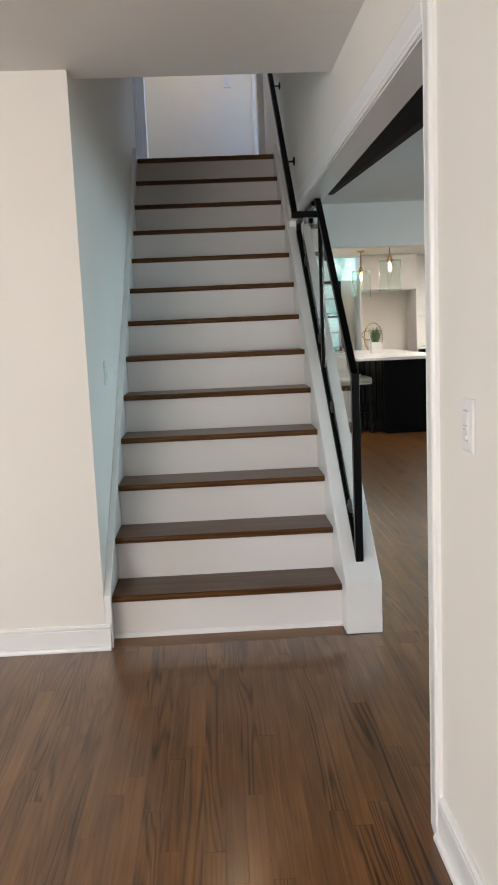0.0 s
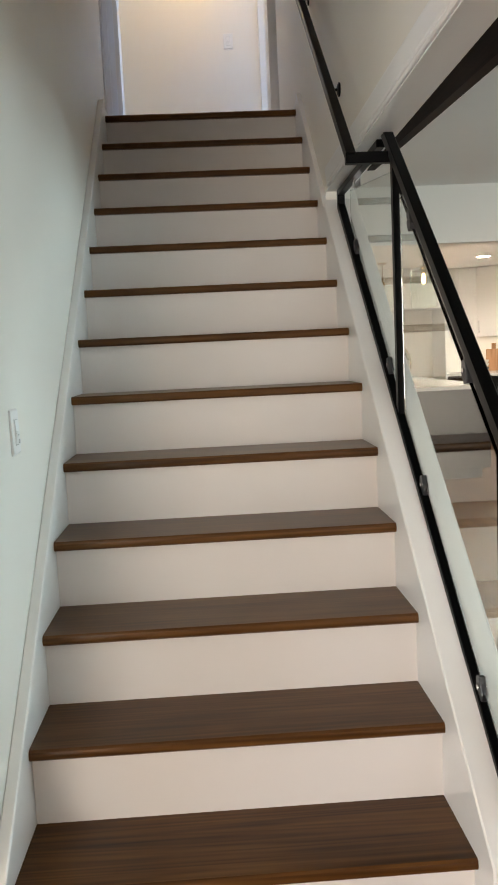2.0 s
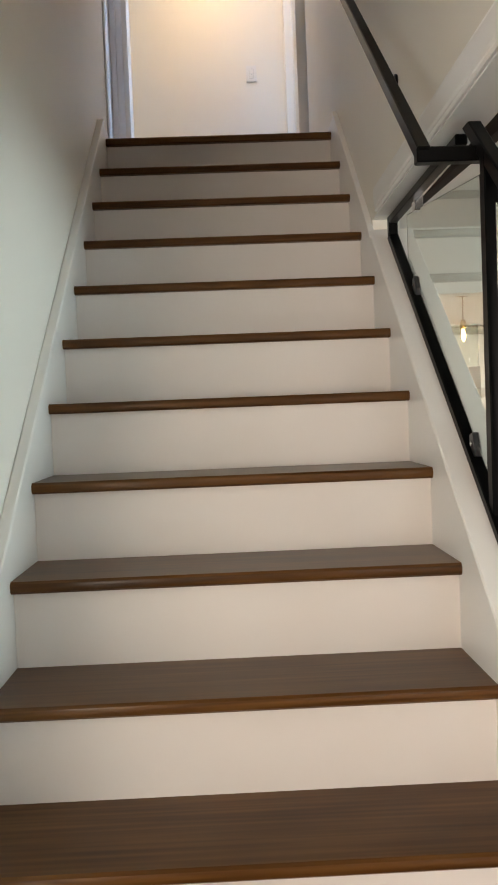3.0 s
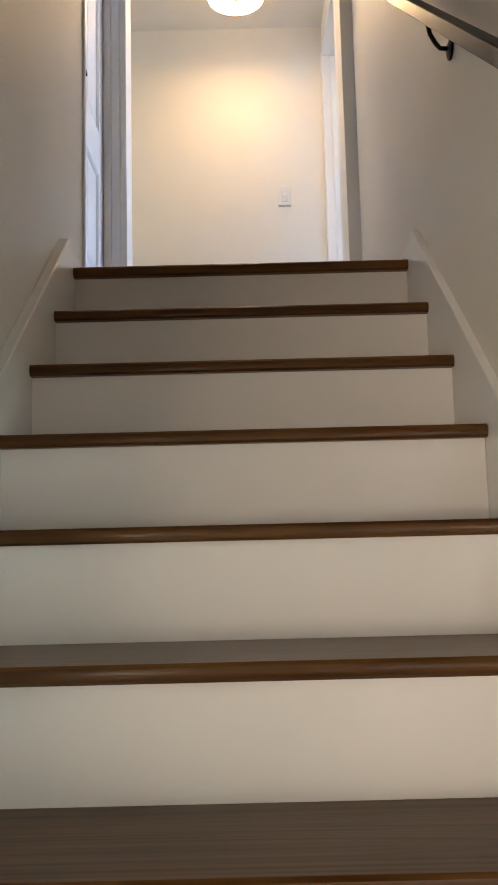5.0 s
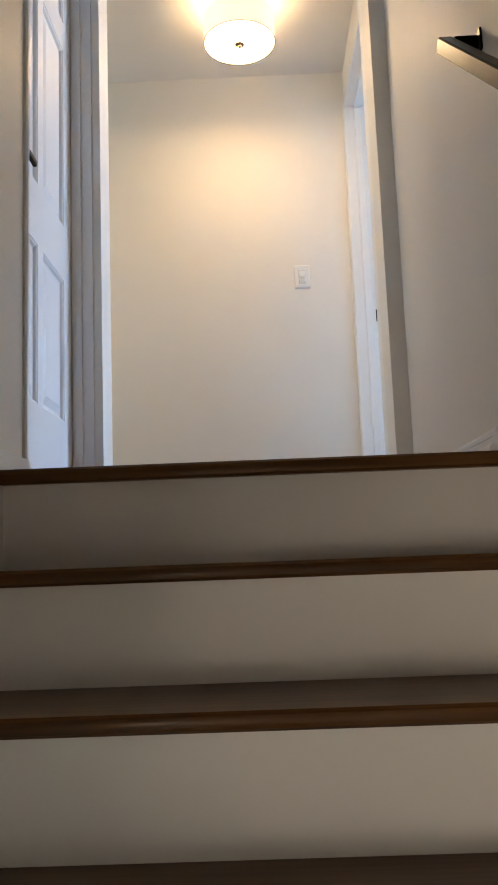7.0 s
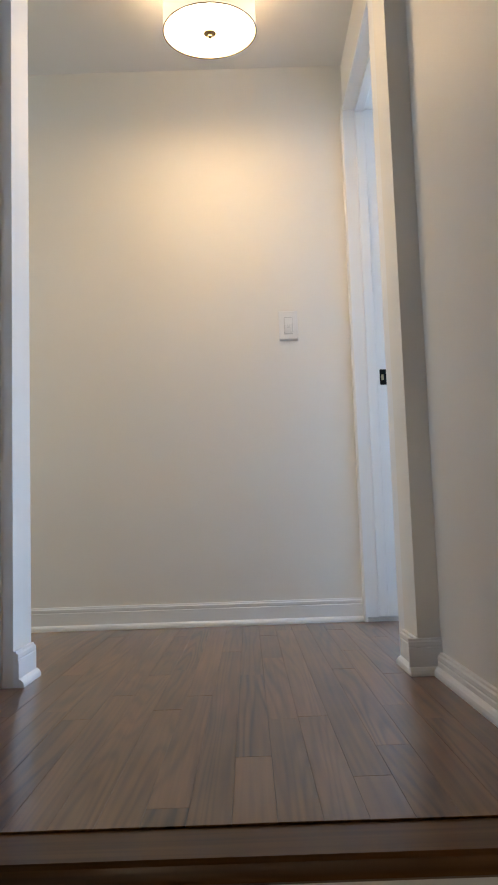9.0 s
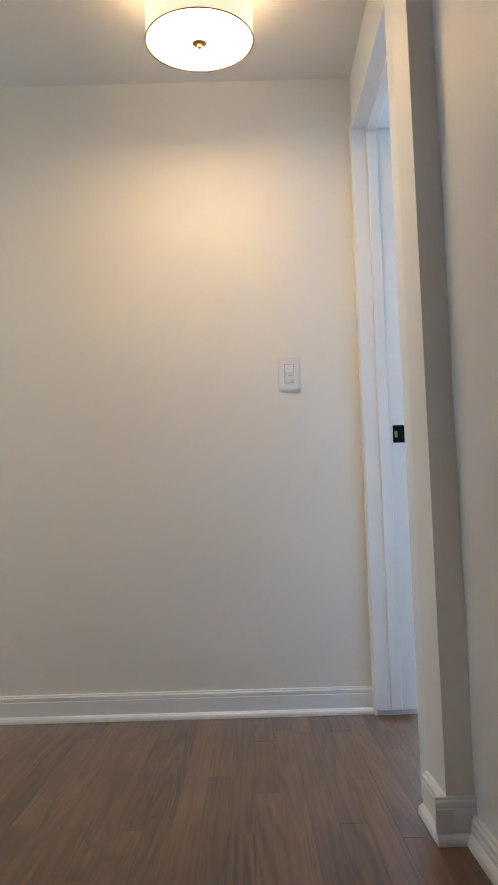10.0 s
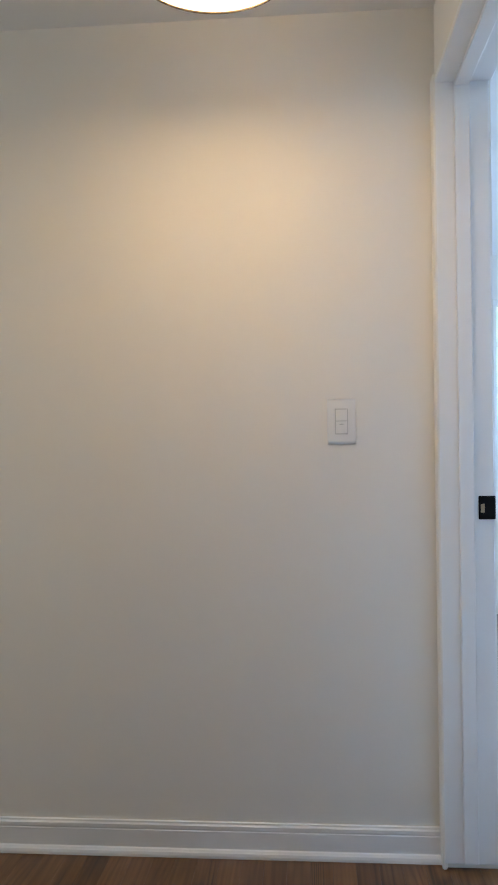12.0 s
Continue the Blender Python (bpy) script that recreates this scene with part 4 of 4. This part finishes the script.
front_door(base_back, 12.84, 3.20, 3.70, 0.70, 0.87, CABD, "h")
front_door(base_back, 12.84, 3.20, 3.70, 0.11, 0.69, CABD, "r")
sinkb = thing("sink_cabinet", (4.0, 12.4, 0), "dark base cabinet under the sink", "cabinet", "dark base cabinets")
part("body", boxes((LX0 + 0.002, 12.20, 0.10, KITCHEN_X, KITCHEN_Y, 0.875), bevel=0.001), CABD, sinkb)
part("toe_kick", boxes((LX0 + 0.06, 12.20, 0, KITCHEN_X, KITCHEN_Y, 0.10)), CABD, sinkb)
slab_door(sinkb, LX0, 12.21, 12.52, 0.70, 0.87, CABD, -1, "v")
slab_door(sinkb, LX0, 12.21, 12.52, 0.11, 0.69, CABD, -1, "w")
slab_door(sinkb, LX0, 12.52, 12.82, 0.11, 0.87, CABD, -1, "v")
dw = thing("dishwasher", (4.0, 11.9, 0), "stainless steel dishwasher with a bar handle", "dishwasher")
part("body", boxes((LX0 + 0.002, 11.60, 0.10, KITCHEN_X, 12.195, 0.872), bevel=0.001), CABD, dw)
part("front_panel", boxes((LX0 - 0.022, 11.605, 0.11, LX0, 12.19, 0.868), bevel=0.004), STEEL, dw, "brushed steel front")
part("handle", tube([(LX0 - 0.024, 11.65, 0.80), (LX0 - 0.06, 11.68, 0.80), (LX0 - 0.065, 11.9, 0.80), (LX0 - 0.06, 12.12, 0.80), (LX0 - 0.024, 12.15, 0.80)], 0.011), STEEL, dw, "", True)
drw = thing("drawer_cabinet", (4.0, 11.37, 0), "dark three-drawer base cabinet", "cabinet", "dark base cabinets")
part("body", boxes((LX0 + 0.002, 11.152, 0.10, KITCHEN_X, 11.597, 0.872), bevel=0.001), CABD, drw)
part("toe_kick", boxes((LX0 + 0.06, 11.152, 0, KITCHEN_X, 11.597, 0.10)), CABD, drw)
for z0, z1 in ((0.11, 0.40), (0.40, 0.69), (0.69, 0.868)):
    slab_door(drw, LX0, 11.157, 11.593, z0, z1, CABD, -1, "h")
drw2 = thing("drawer_cabinet", (4.0, 10.0, 0), "dark three-drawer base cabinet beside the range", "cabinet", "dark base cabinets")
part("body", boxes((LX0 + 0.002, 9.4, 0.10, KITCHEN_X, 10.376, 0.872), bevel=0.001), CABD, drw2)
part("toe_kick", boxes((LX0 + 0.06, 9.4, 0, KITCHEN_X, 10.376, 0.10)), CABD, drw2)
for z0, z1 in ((0.11, 0.40), (0.40, 0.69), (0.69, 0.868)):
    slab_door(drw2, LX0, 9.41, 10.37, z0, z1, CABD, -1, "h")
top = bmesh.new()
cuboid(top, 3.198, 12.80, 0.877, LX0 - 0.03, KITCHEN_Y - 0.006, 0.912)
cuboid(top, LX0 - 0.03, 11.152, 0.877, KITCHEN_X - 0.006, KITCHEN_Y - 0.006, 0.912)
bmesh.ops.remove_doubles(top, verts=top.verts[:], dist=0.0005)
tagged(new("worktop", mesh_of("worktop", top, COUNTER)), "white quartz worktop on the dark cabinets", "worktop")
tagged(new("worktop", mesh_of("worktop", boxes((LX0 - 0.03, 9.38, 0.877, KITCHEN_X - 0.006, 10.374, 0.912), bevel=0.002), COUNTER)), "white quartz worktop beside the range", "worktop")

# range
SY0, SY1, SX = 10.38, 11.145, 3.69
rg = thing("range", (4.0, 10.76, 0), "stainless steel gas range with black oven door", "range")
part("body", boxes((SX + 0.01, SY0, 0.03, KITCHEN_X - 0.02, SY1, 0.90), bevel=0.003), STEEL, rg)
od = part("oven_door", boxes((SX - 0.025, SY0 + 0.006, 0.27, SX + 0.009, SY1 - 0.006, 0.745), bevel=0.005), OVENGLASS, rg, "black glass oven door")
part("door_band", boxes((SX - 0.03, SY0 + 0.006, 0.665, SX - 0.0255, SY1 - 0.006, 0.745), bevel=0.001), STEEL, od)
part("handle", tube([(SX - 0.03, SY0 + 0.05, 0.705), (SX - 0.075, SY0 + 0.06, 0.705), (SX - 0.075, SY1 - 0.06, 0.705), (SX - 0.03, SY1 - 0.05, 0.705)], 0.013), STEEL, od, "", True)
wd = part("warming_drawer", boxes((SX - 0.025, SY0 + 0.006, 0.04, SX + 0.009, SY1 - 0.006, 0.262), bevel=0.005), STEEL, rg, "steel drawer front")
part("handle", tube([(SX - 0.026, SY0 + 0.06, 0.215), (SX - 0.06, SY0 + 0.09, 0.205), (SX - 0.06, SY1 - 0.09, 0.205), (SX - 0.026, SY1 - 0.06, 0.215)], 0.012), STEEL, wd, "", True)
part("control_panel", prism([(SX + 0.06, 0.905), (SX - 0.03, 0.86), (SX - 0.03, 0.755), (SX + 0.06, 0.755)], SY0 + 0.003, SY1 - 0.003, 1, 0.002), STEEL, rg)
for i in range(5):
    yy = SY0 + 0.09 + i * 0.145
    if i == 2:
        part("display", boxes((SX - 0.033, yy - 0.05, 0.785, SX - 0.0305, yy + 0.05, 0.835)), OVENGLASS, rg)
    else:
        part("knob", lathe([(0.022, 0), (0.022, -0.012), (0.017, -0.03)], (SX - 0.031, yy, 0.805), 16, 0), STEEL, rg, "", True)
part("cooktop", boxes((SX + 0.02, SY0 + 0.01, 0.9005, KITCHEN_X - 0.03, SY1 - 0.01, 0.912), bevel=0.002), OVENGLASS, rg)
for i in range(3):
    bm = bmesh.new()
    y0 = SY0 + 0.03 + i * 0.238
    for d in ((SX + 0.05, y0, SX + 0.52, y0 + 0.014), (SX + 0.05, y0 + 0.2, SX + 0.52, y0 + 0.214), (SX + 0.05, y0 + 0.014, SX + 0.064, y0 + 0.2), (SX + 0.506, y0 + 0.014, SX + 0.52, y0 + 0.2), (SX + 0.28, y0 + 0.014, SX + 0.294, y0 + 0.2), (SX + 0.064, y0 + 0.1, SX + 0.28, y0 + 0.114)):
        cuboid(bm, d[0], d[1], 0.922, d[2], d[3], 0.94)
    for fx in (SX + 0.052, SX + 0.508):
        cuboid(bm, fx, y0 + 0.09, 0.912, fx + 0.01, y0 + 0.12, 0.922)
    part("grate", bm, BLACK, rg)
hood = thing("range_hood", (4.05, 10.76, 1.72), "thin stainless steel range hood on the wall", "range hood")
part("canopy", boxes((3.83, 10.36, 1.75, KITCHEN_X - 0.001, 11.13, 1.82), bevel=0.004), STEEL, hood)
part("chimney", boxes((4.08, 10.60, 1.82, KITCHEN_X - 0.001, 10.90, LOW_CEIL - 0.003), bevel=0.002), STEEL, hood)
can = thing("canister", (4.10, 11.30, 0.912), "dark round canister on the worktop", "canister")
part("jar", lathe([(0.07, 0), (0.075, 0.01), (0.075, 0.17), (0.068, 0.178)], (4.08, 11.24, 0.912), 24), DARKPOT, can, "", True)

# sink, tap and worktop things
sink = thing("sink", (3.95, 12.33, 0.912), "stainless undermount sink in the worktop", "sink")
part("rim", boxes((3.80, 12.05, 0.9125, 4.10, 12.07, 0.915), (3.80, 12.59, 0.9125, 4.10, 12.61, 0.915), (3.80, 12.07, 0.9125, 3.82, 12.59, 0.915), (4.08, 12.07, 0.9125, 4.10, 12.59, 0.915)), STEEL, sink)
tap = thing("tap", (4.18, 12.1, 0.912), "tall chrome gooseneck kitchen tap", "tap")
TX, TY = 4.16, 12.22
part("spout", tube([(TX, TY, 0.93), (TX, TY, 1.18)] + [(TX - 0.10 + 0.10 * math.cos(a * math.pi / 10), TY, 1.18 + 0.10 * math.sin(a * math.pi / 10)) for a in range(1, 10)] + [(TX - 0.205, TY, 1.15), (TX - 0.215, TY, 1.08)], 0.014), CHROME, tap, "", True)
part("tap_base", lathe([(0.028, 0), (0.028, 0.01), (0.02, 0.02), (0.019, 0.09)], (TX, TY, 0.912), 20), CHROME, tap, "", True)
part("lever", bars(((TX, TY - 0.02, 0.97), (TX, TY - 0.09, 1.0), 0.012, 0.01)), CHROME, tap)
bowls = thing("bowl_stack", (3.75, 13.1, 0.912), "stack of white bowls on the worktop", "bowls")
for i in range(3):
    part("bowl", lathe([(0.045, 0.0 + i * 0.05), (0.085, 0.03 + i * 0.05), (0.10, 0.065 + i * 0.05), (0.094, 0.065 + i * 0.05), (0.04, 0.012 + i * 0.05)], (3.74, 13.02, 0.912), 28), DARKPOT if i == 0 else CERAMIC, bowls, "", True)
brd = thing("cutting_board", (3.93, 13.2, 0.912), "light wooden cutting board leaning on the tiles", "cutting board")
part("board", boxes((3.86, 13.18, 0.915, 4.08, 13.20, 1.22), (3.94, 13.18, 1.22, 4.0, 13.20, 1.30), bevel=0.004), BOARDW, brd)
cups = thing("cup", (4.1, 13.0, 0.912), "small white cup with a wooden lid", "cup")
part("cup_body", lathe([(0.035, 0), (0.042, 0.01), (0.042, 0.09)], (4.08, 12.98, 0.912), 20), CERAMIC, cups, "", True)
part("lid", lathe([(0.044, 0.09), (0.044, 0.105), (0.03, 0.11)], (4.08, 12.98, 0.912), 20), BOARDW, cups, "", True)
jar = thing("jar", (4.2, 12.8, 0.912), "round white jar with orange fruit", "jar")
part("jar_body", lathe([(0.05, 0), (0.065, 0.03), (0.06, 0.11)], (4.19, 12.82, 0.912), 20), CERAMIC, jar, "", True)
part("lid", lathe([(0.062, 0.11), (0.055, 0.13), (0.02, 0.16)], (4.19, 12.82, 0.912), 20), BOARDW, jar, "orange-brown wooden lid", True)
solid("backsplash", boxes((3.198, KITCHEN_Y - 0.005, 0.912, KITCHEN_X - 0.005, KITCHEN_Y - 0.0005, 1.40), (KITCHEN_X - 0.005, 9.4, 0.912, KITCHEN_X - 0.0005, 11.95, 1.40), (KITCHEN_X - 0.005, 12.62, 0.912, KITCHEN_X - 0.0005, KITCHEN_Y - 0.005, 1.40)), TILE, "glossy white tiled backsplash", "backsplash")


# ---------------------------------------------------------------- windows
def window_y(name, x0, x1, z0, z1, y, mat, label, bars_at=()):
    w = thing(name, ((x0 + x1) / 2, y, z0), label, "window", kind="structure")
    f = 0.035
    part("window_frame", boxes((x0, y - 0.02, z0, x0 + f, y + 0.05, z1), (x1 - f, y - 0.02, z0, x1, y + 0.05, z1), (x0 + f, y - 0.02, z0, x1 - f, y + 0.05, z0 + f), (x0 + f, y - 0.02, z1 - f, x1 - f, y + 0.05, z1)), mat, w)
    for b in bars_at:
        part("glazing_bar", boxes((x0 + f, y - 0.015, b - 0.014, x1 - f, y + 0.03, b + 0.014)), mat, w)
    p = part("pane", boxes((x0 + f, y + 0.012, z0 + f, x1 - f, y + 0.018, z1 - f)), CLEAR, w)
    p.visible_shadow = False
    return w


def window_x(name, y0, y1, z0, z1, x, mat, label, bars_at=()):
    w = thing(name, (x, (y0 + y1) / 2, z0), label, "window", kind="structure")
    f = 0.035
    part("window_frame", boxes((x - 0.02, y0, z0, x + 0.05, y0 + f, z1), (x - 0.02, y1 - f, z0, x + 0.05, y1, z1), (x - 0.02, y0 + f, z0, x + 0.05, y1 - f, z0 + f), (x - 0.02, y0 + f, z1 - f, x + 0.05, y1 - f, z1)), mat, w)
    for b in bars_at:
        part("glazing_bar", boxes((x - 0.015, y0 + f, b - 0.014, x + 0.03, y1 - f, b + 0.014)), mat, w)
    p = part("pane", boxes((x + 0.012, y0 + f, z0 + f, x + 0.018, y1 - f, z1 - f)), CLEAR, w)
    p.visible_shadow = False
    return w


window_y("window_1", 1.28, 2.1, 0.85, 2.0, KITCHEN_Y + 0.03, BLACK, "black-framed kitchen window with trees outside", (1.18, 1.43, 1.72))
window_x("window_2", 11.95, 12.62, 1.15, 2.1, KITCHEN_X + 0.03, BLACK, "black-framed window over the sink", (1.63,))
window_y("window_3", 1.25, 3.6, 3.42, 4.5, 11.43, TRIM, "white bedroom window with daylight outside", (3.69, 3.96, 4.23))


# plain distance outside the windows
def backdrop(name, bm, label):
    m = glow(name + "_mat", (0.4, 0.6, 0.6), 1.0)
    n, l, b = nodes_of(m)
    co = n.new("ShaderNodeTexCoord")
    nz = n.new("ShaderNodeTexNoise")
    nz.inputs["Scale"].default_value = 3.5
    nz.inputs["Detail"].default_value = 6
    ramp = n.new("ShaderNodeValToRGB")
    ramp.color_ramp.elements[0].position = 0.38
    ramp.color_ramp.elements[0].color = (0.10, 0.22, 0.20, 1)
    ramp.color_ramp.elements[1].position = 0.62
    ramp.color_ramp.elements[1].color = (0.75, 1.0, 1.0, 1)
    l.new(co.outputs["Object"], nz.inputs["Vector"])
    l.new(nz.outputs["Fac"], ramp.inputs["Fac"])
    l.new(ramp.outputs["Color"], b.inputs["Emission Color"])
    b.inputs["Emission Strength"].default_value = 1.25
    return solid(name, bm, m, label, "backdrop")


backdrop("backdrop_garden", boxes((-0.5, 15.2, -0.5, 4.0, 15.25, 3.5)), "bright blurred garden trees outside the kitchen")
backdrop("backdrop_yard", boxes((6.0, 10.5, 0, 6.05, 15.5, 3.5)), "bright blurred trees outside the sink window")
backdrop("backdrop_bedroom", boxes((0.0, 13.2, 2.0, 6.5, 13.25, 6.0)), "bright blurred trees outside the bedroom")

# floor register in the bedroom
vent = thing("floor_register", (0.85, 9.22, FLOOR2), "dark metal floor register in the bedroom", "floor vent")
part("frame", boxes((0.74, 9.14, FLOOR2 - 0.001, 0.98, 9.16, FLOOR2 + 0.006), (0.74, 9.28, FLOOR2 - 0.001, 0.98, 9.30, FLOOR2 + 0.006), (0.74, 9.16, FLOOR2 - 0.001, 0.76, 9.28, FLOOR2 + 0.006), (0.96, 9.16, FLOOR2 - 0.001, 0.98, 9.28, FLOOR2 + 0.006)), BLACK, vent)
for i in range(9):
    part("slat", boxes((0.765 + i * 0.022, 9.16, FLOOR2 - 0.001, 0.773 + i * 0.022, 9.28, FLOOR2 + 0.004)), BLACK, vent)


# ---------------------------------------------------------------- floor boards
def board_mesh(w, length, axis):
    bm = bmesh.new()
    g, c, t = 0.0001, 0.0004, 0.02
    a, b = w / 2 - g, length / 2 - g
    lo = [(-a, -b, -t), (a, -b, -t), (a, b, -t), (-a, b, -t)]
    mi = [(p[0], p[1], -c) for p in lo]
    hi = [(math.copysign(a - c, p[0]), math.copysign(b - c, p[1]), 0) for p in lo]
    rows = [[bm.verts.new(p if axis == 1 else (p[1], p[0], p[2])) for p in r] for r in (lo, mi, hi)]
    for r, s in zip(rows, rows[1:]):
        for k in range(4):
            bm.faces.new((r[k], r[(k + 1) % 4], s[(k + 1) % 4], s[k]))
    bm.faces.new(rows[-1])
    bmesh.ops.recalc_face_normals(bm, faces=bm.faces[:])
    return bm


STRIP = 0.0573
LENGTHS = (0.45, 0.7, 0.95, 1.25, 1.6)
plank_mesh = {k: mesh_of("plank", board_mesh(STRIP, k, 1), FLOORW) for k in LENGTHS}


def lay(name, label, x0, x1, y0, y1, z, near, seed, cap, skip=None):
    """Strips run along y. Boards whose middle lies within near are pieces of their own."""
    rg2 = random.Random(seed)
    floor = thing(name, ((x0 + x1) / 2, (y0 + y1) / 2, z), label, "floor", kind="structure")
    inv = floor.matrix_basis.inverted()
    verts, faces, made = [], [], 0
    n = int(math.ceil((x1 - x0) / STRIP))
    for i in range(n):
        x = x0 + (i + 0.5) * STRIP
        y = y0 - rg2.uniform(0, 0.8)
        while y < y1:
            k = rg2.choice(LENGTHS)
            ym = y + k / 2
            zz = z + rg2.uniform(-0.0003, 0.0003)
            inside = near[0] <= x <= near[1] and ym + k / 2 >= near[2] and ym - k / 2 <= near[3]
            if skip and skip(x, y, y + k):
                y += k
                continue
            if inside and made < cap and y >= y0 and y + k <= y1:
                ob = new("plank", plank_mesh[k])
                ob.parent = floor
                ob.matrix_parent_inverse = inv
                ob.matrix_basis = pose(x, ym, zz)
                made += 1
            elif inside and made < cap and min(y + k, y1) - max(y, y0) > 0.03:
                a, b = max(y, y0), min(y + k, y1)
                ob = new("plank", mesh_of("plank", board_mesh(STRIP, b - a, 1), FLOORW))
                ob.parent = floor
                ob.matrix_parent_inverse = inv
                ob.matrix_basis = pose(x, (a + b) / 2, zz)
                made += 1
            else:
                a, b = max(y, y0) + 0.0004, min(y + k, y1) - 0.0004
                if b > a + 0.01:
                    h = STRIP / 2 - 0.00015
                    c = 0.0004
                    s = len(verts)
                    for dz, e in ((-0.02, 0), (-c, 0), (0, c)):
                        verts += [(x - h + e, a + e, zz + dz), (x + h - e, a + e, zz + dz), (x + h - e, b - e, zz + dz), (x - h + e, b - e, zz + dz)]
                    for r in (0, 4):
                        for q in range(4):
                            faces.append((s + r + q, s + r + (q + 1) % 4, s + r + 4 + (q + 1) % 4, s + r + 4 + q))
                    faces.append((s + 8, s + 9, s + 10, s + 11))
            y += k
    me = bpy.data.meshes.new("planks")
    me.from_pydata(verts, [], faces)
    me.materials.append(FLOORW)
    rest = new("planks", me)
    rest.parent = floor
    rest.matrix_parent_inverse = inv
    tagged(rest, kind="stuff")
    return floor


lay("floor", "dark stained narrow oak strip floor, satin finish", -4.0, 5.2, -3.0, 3.50, 0.0, (-1.3, 0.75, 1.2, 3.5), 11, 290)
lay("floor_kitchen", "dark stained oak strip floor past the stair", 0.656, 5.2, 3.50, 13.4, 0.0, (0.656, 3.0, 3.5, 9.5), 12, 295)
lay("floor_landing", "dark stained oak strip floor of the landing", -3.0, 0.515, 6.52, BACK_Y, FLOOR2, (-3.0, 0.515, 6.3, BACK_Y + 0.3), 13, 290)
lay("floor_bedroom", "dark oak strip floor of the bedroom", 0.515, 4.0, 7.45, 11.4, FLOOR2, (0.515, 0.9, 7.6, 9.6), 14, 40)
# border board along the stair foot
border = thing("floor_border", (0, 3.55, 0), "dark oak border board at the stair foot", "floor", kind="structure")
part("plank", boxes((XL + 0.0, 3.5005, -0.02, 0.499, 3.63, 0.0), bevel=0.001), FLOORX, border)
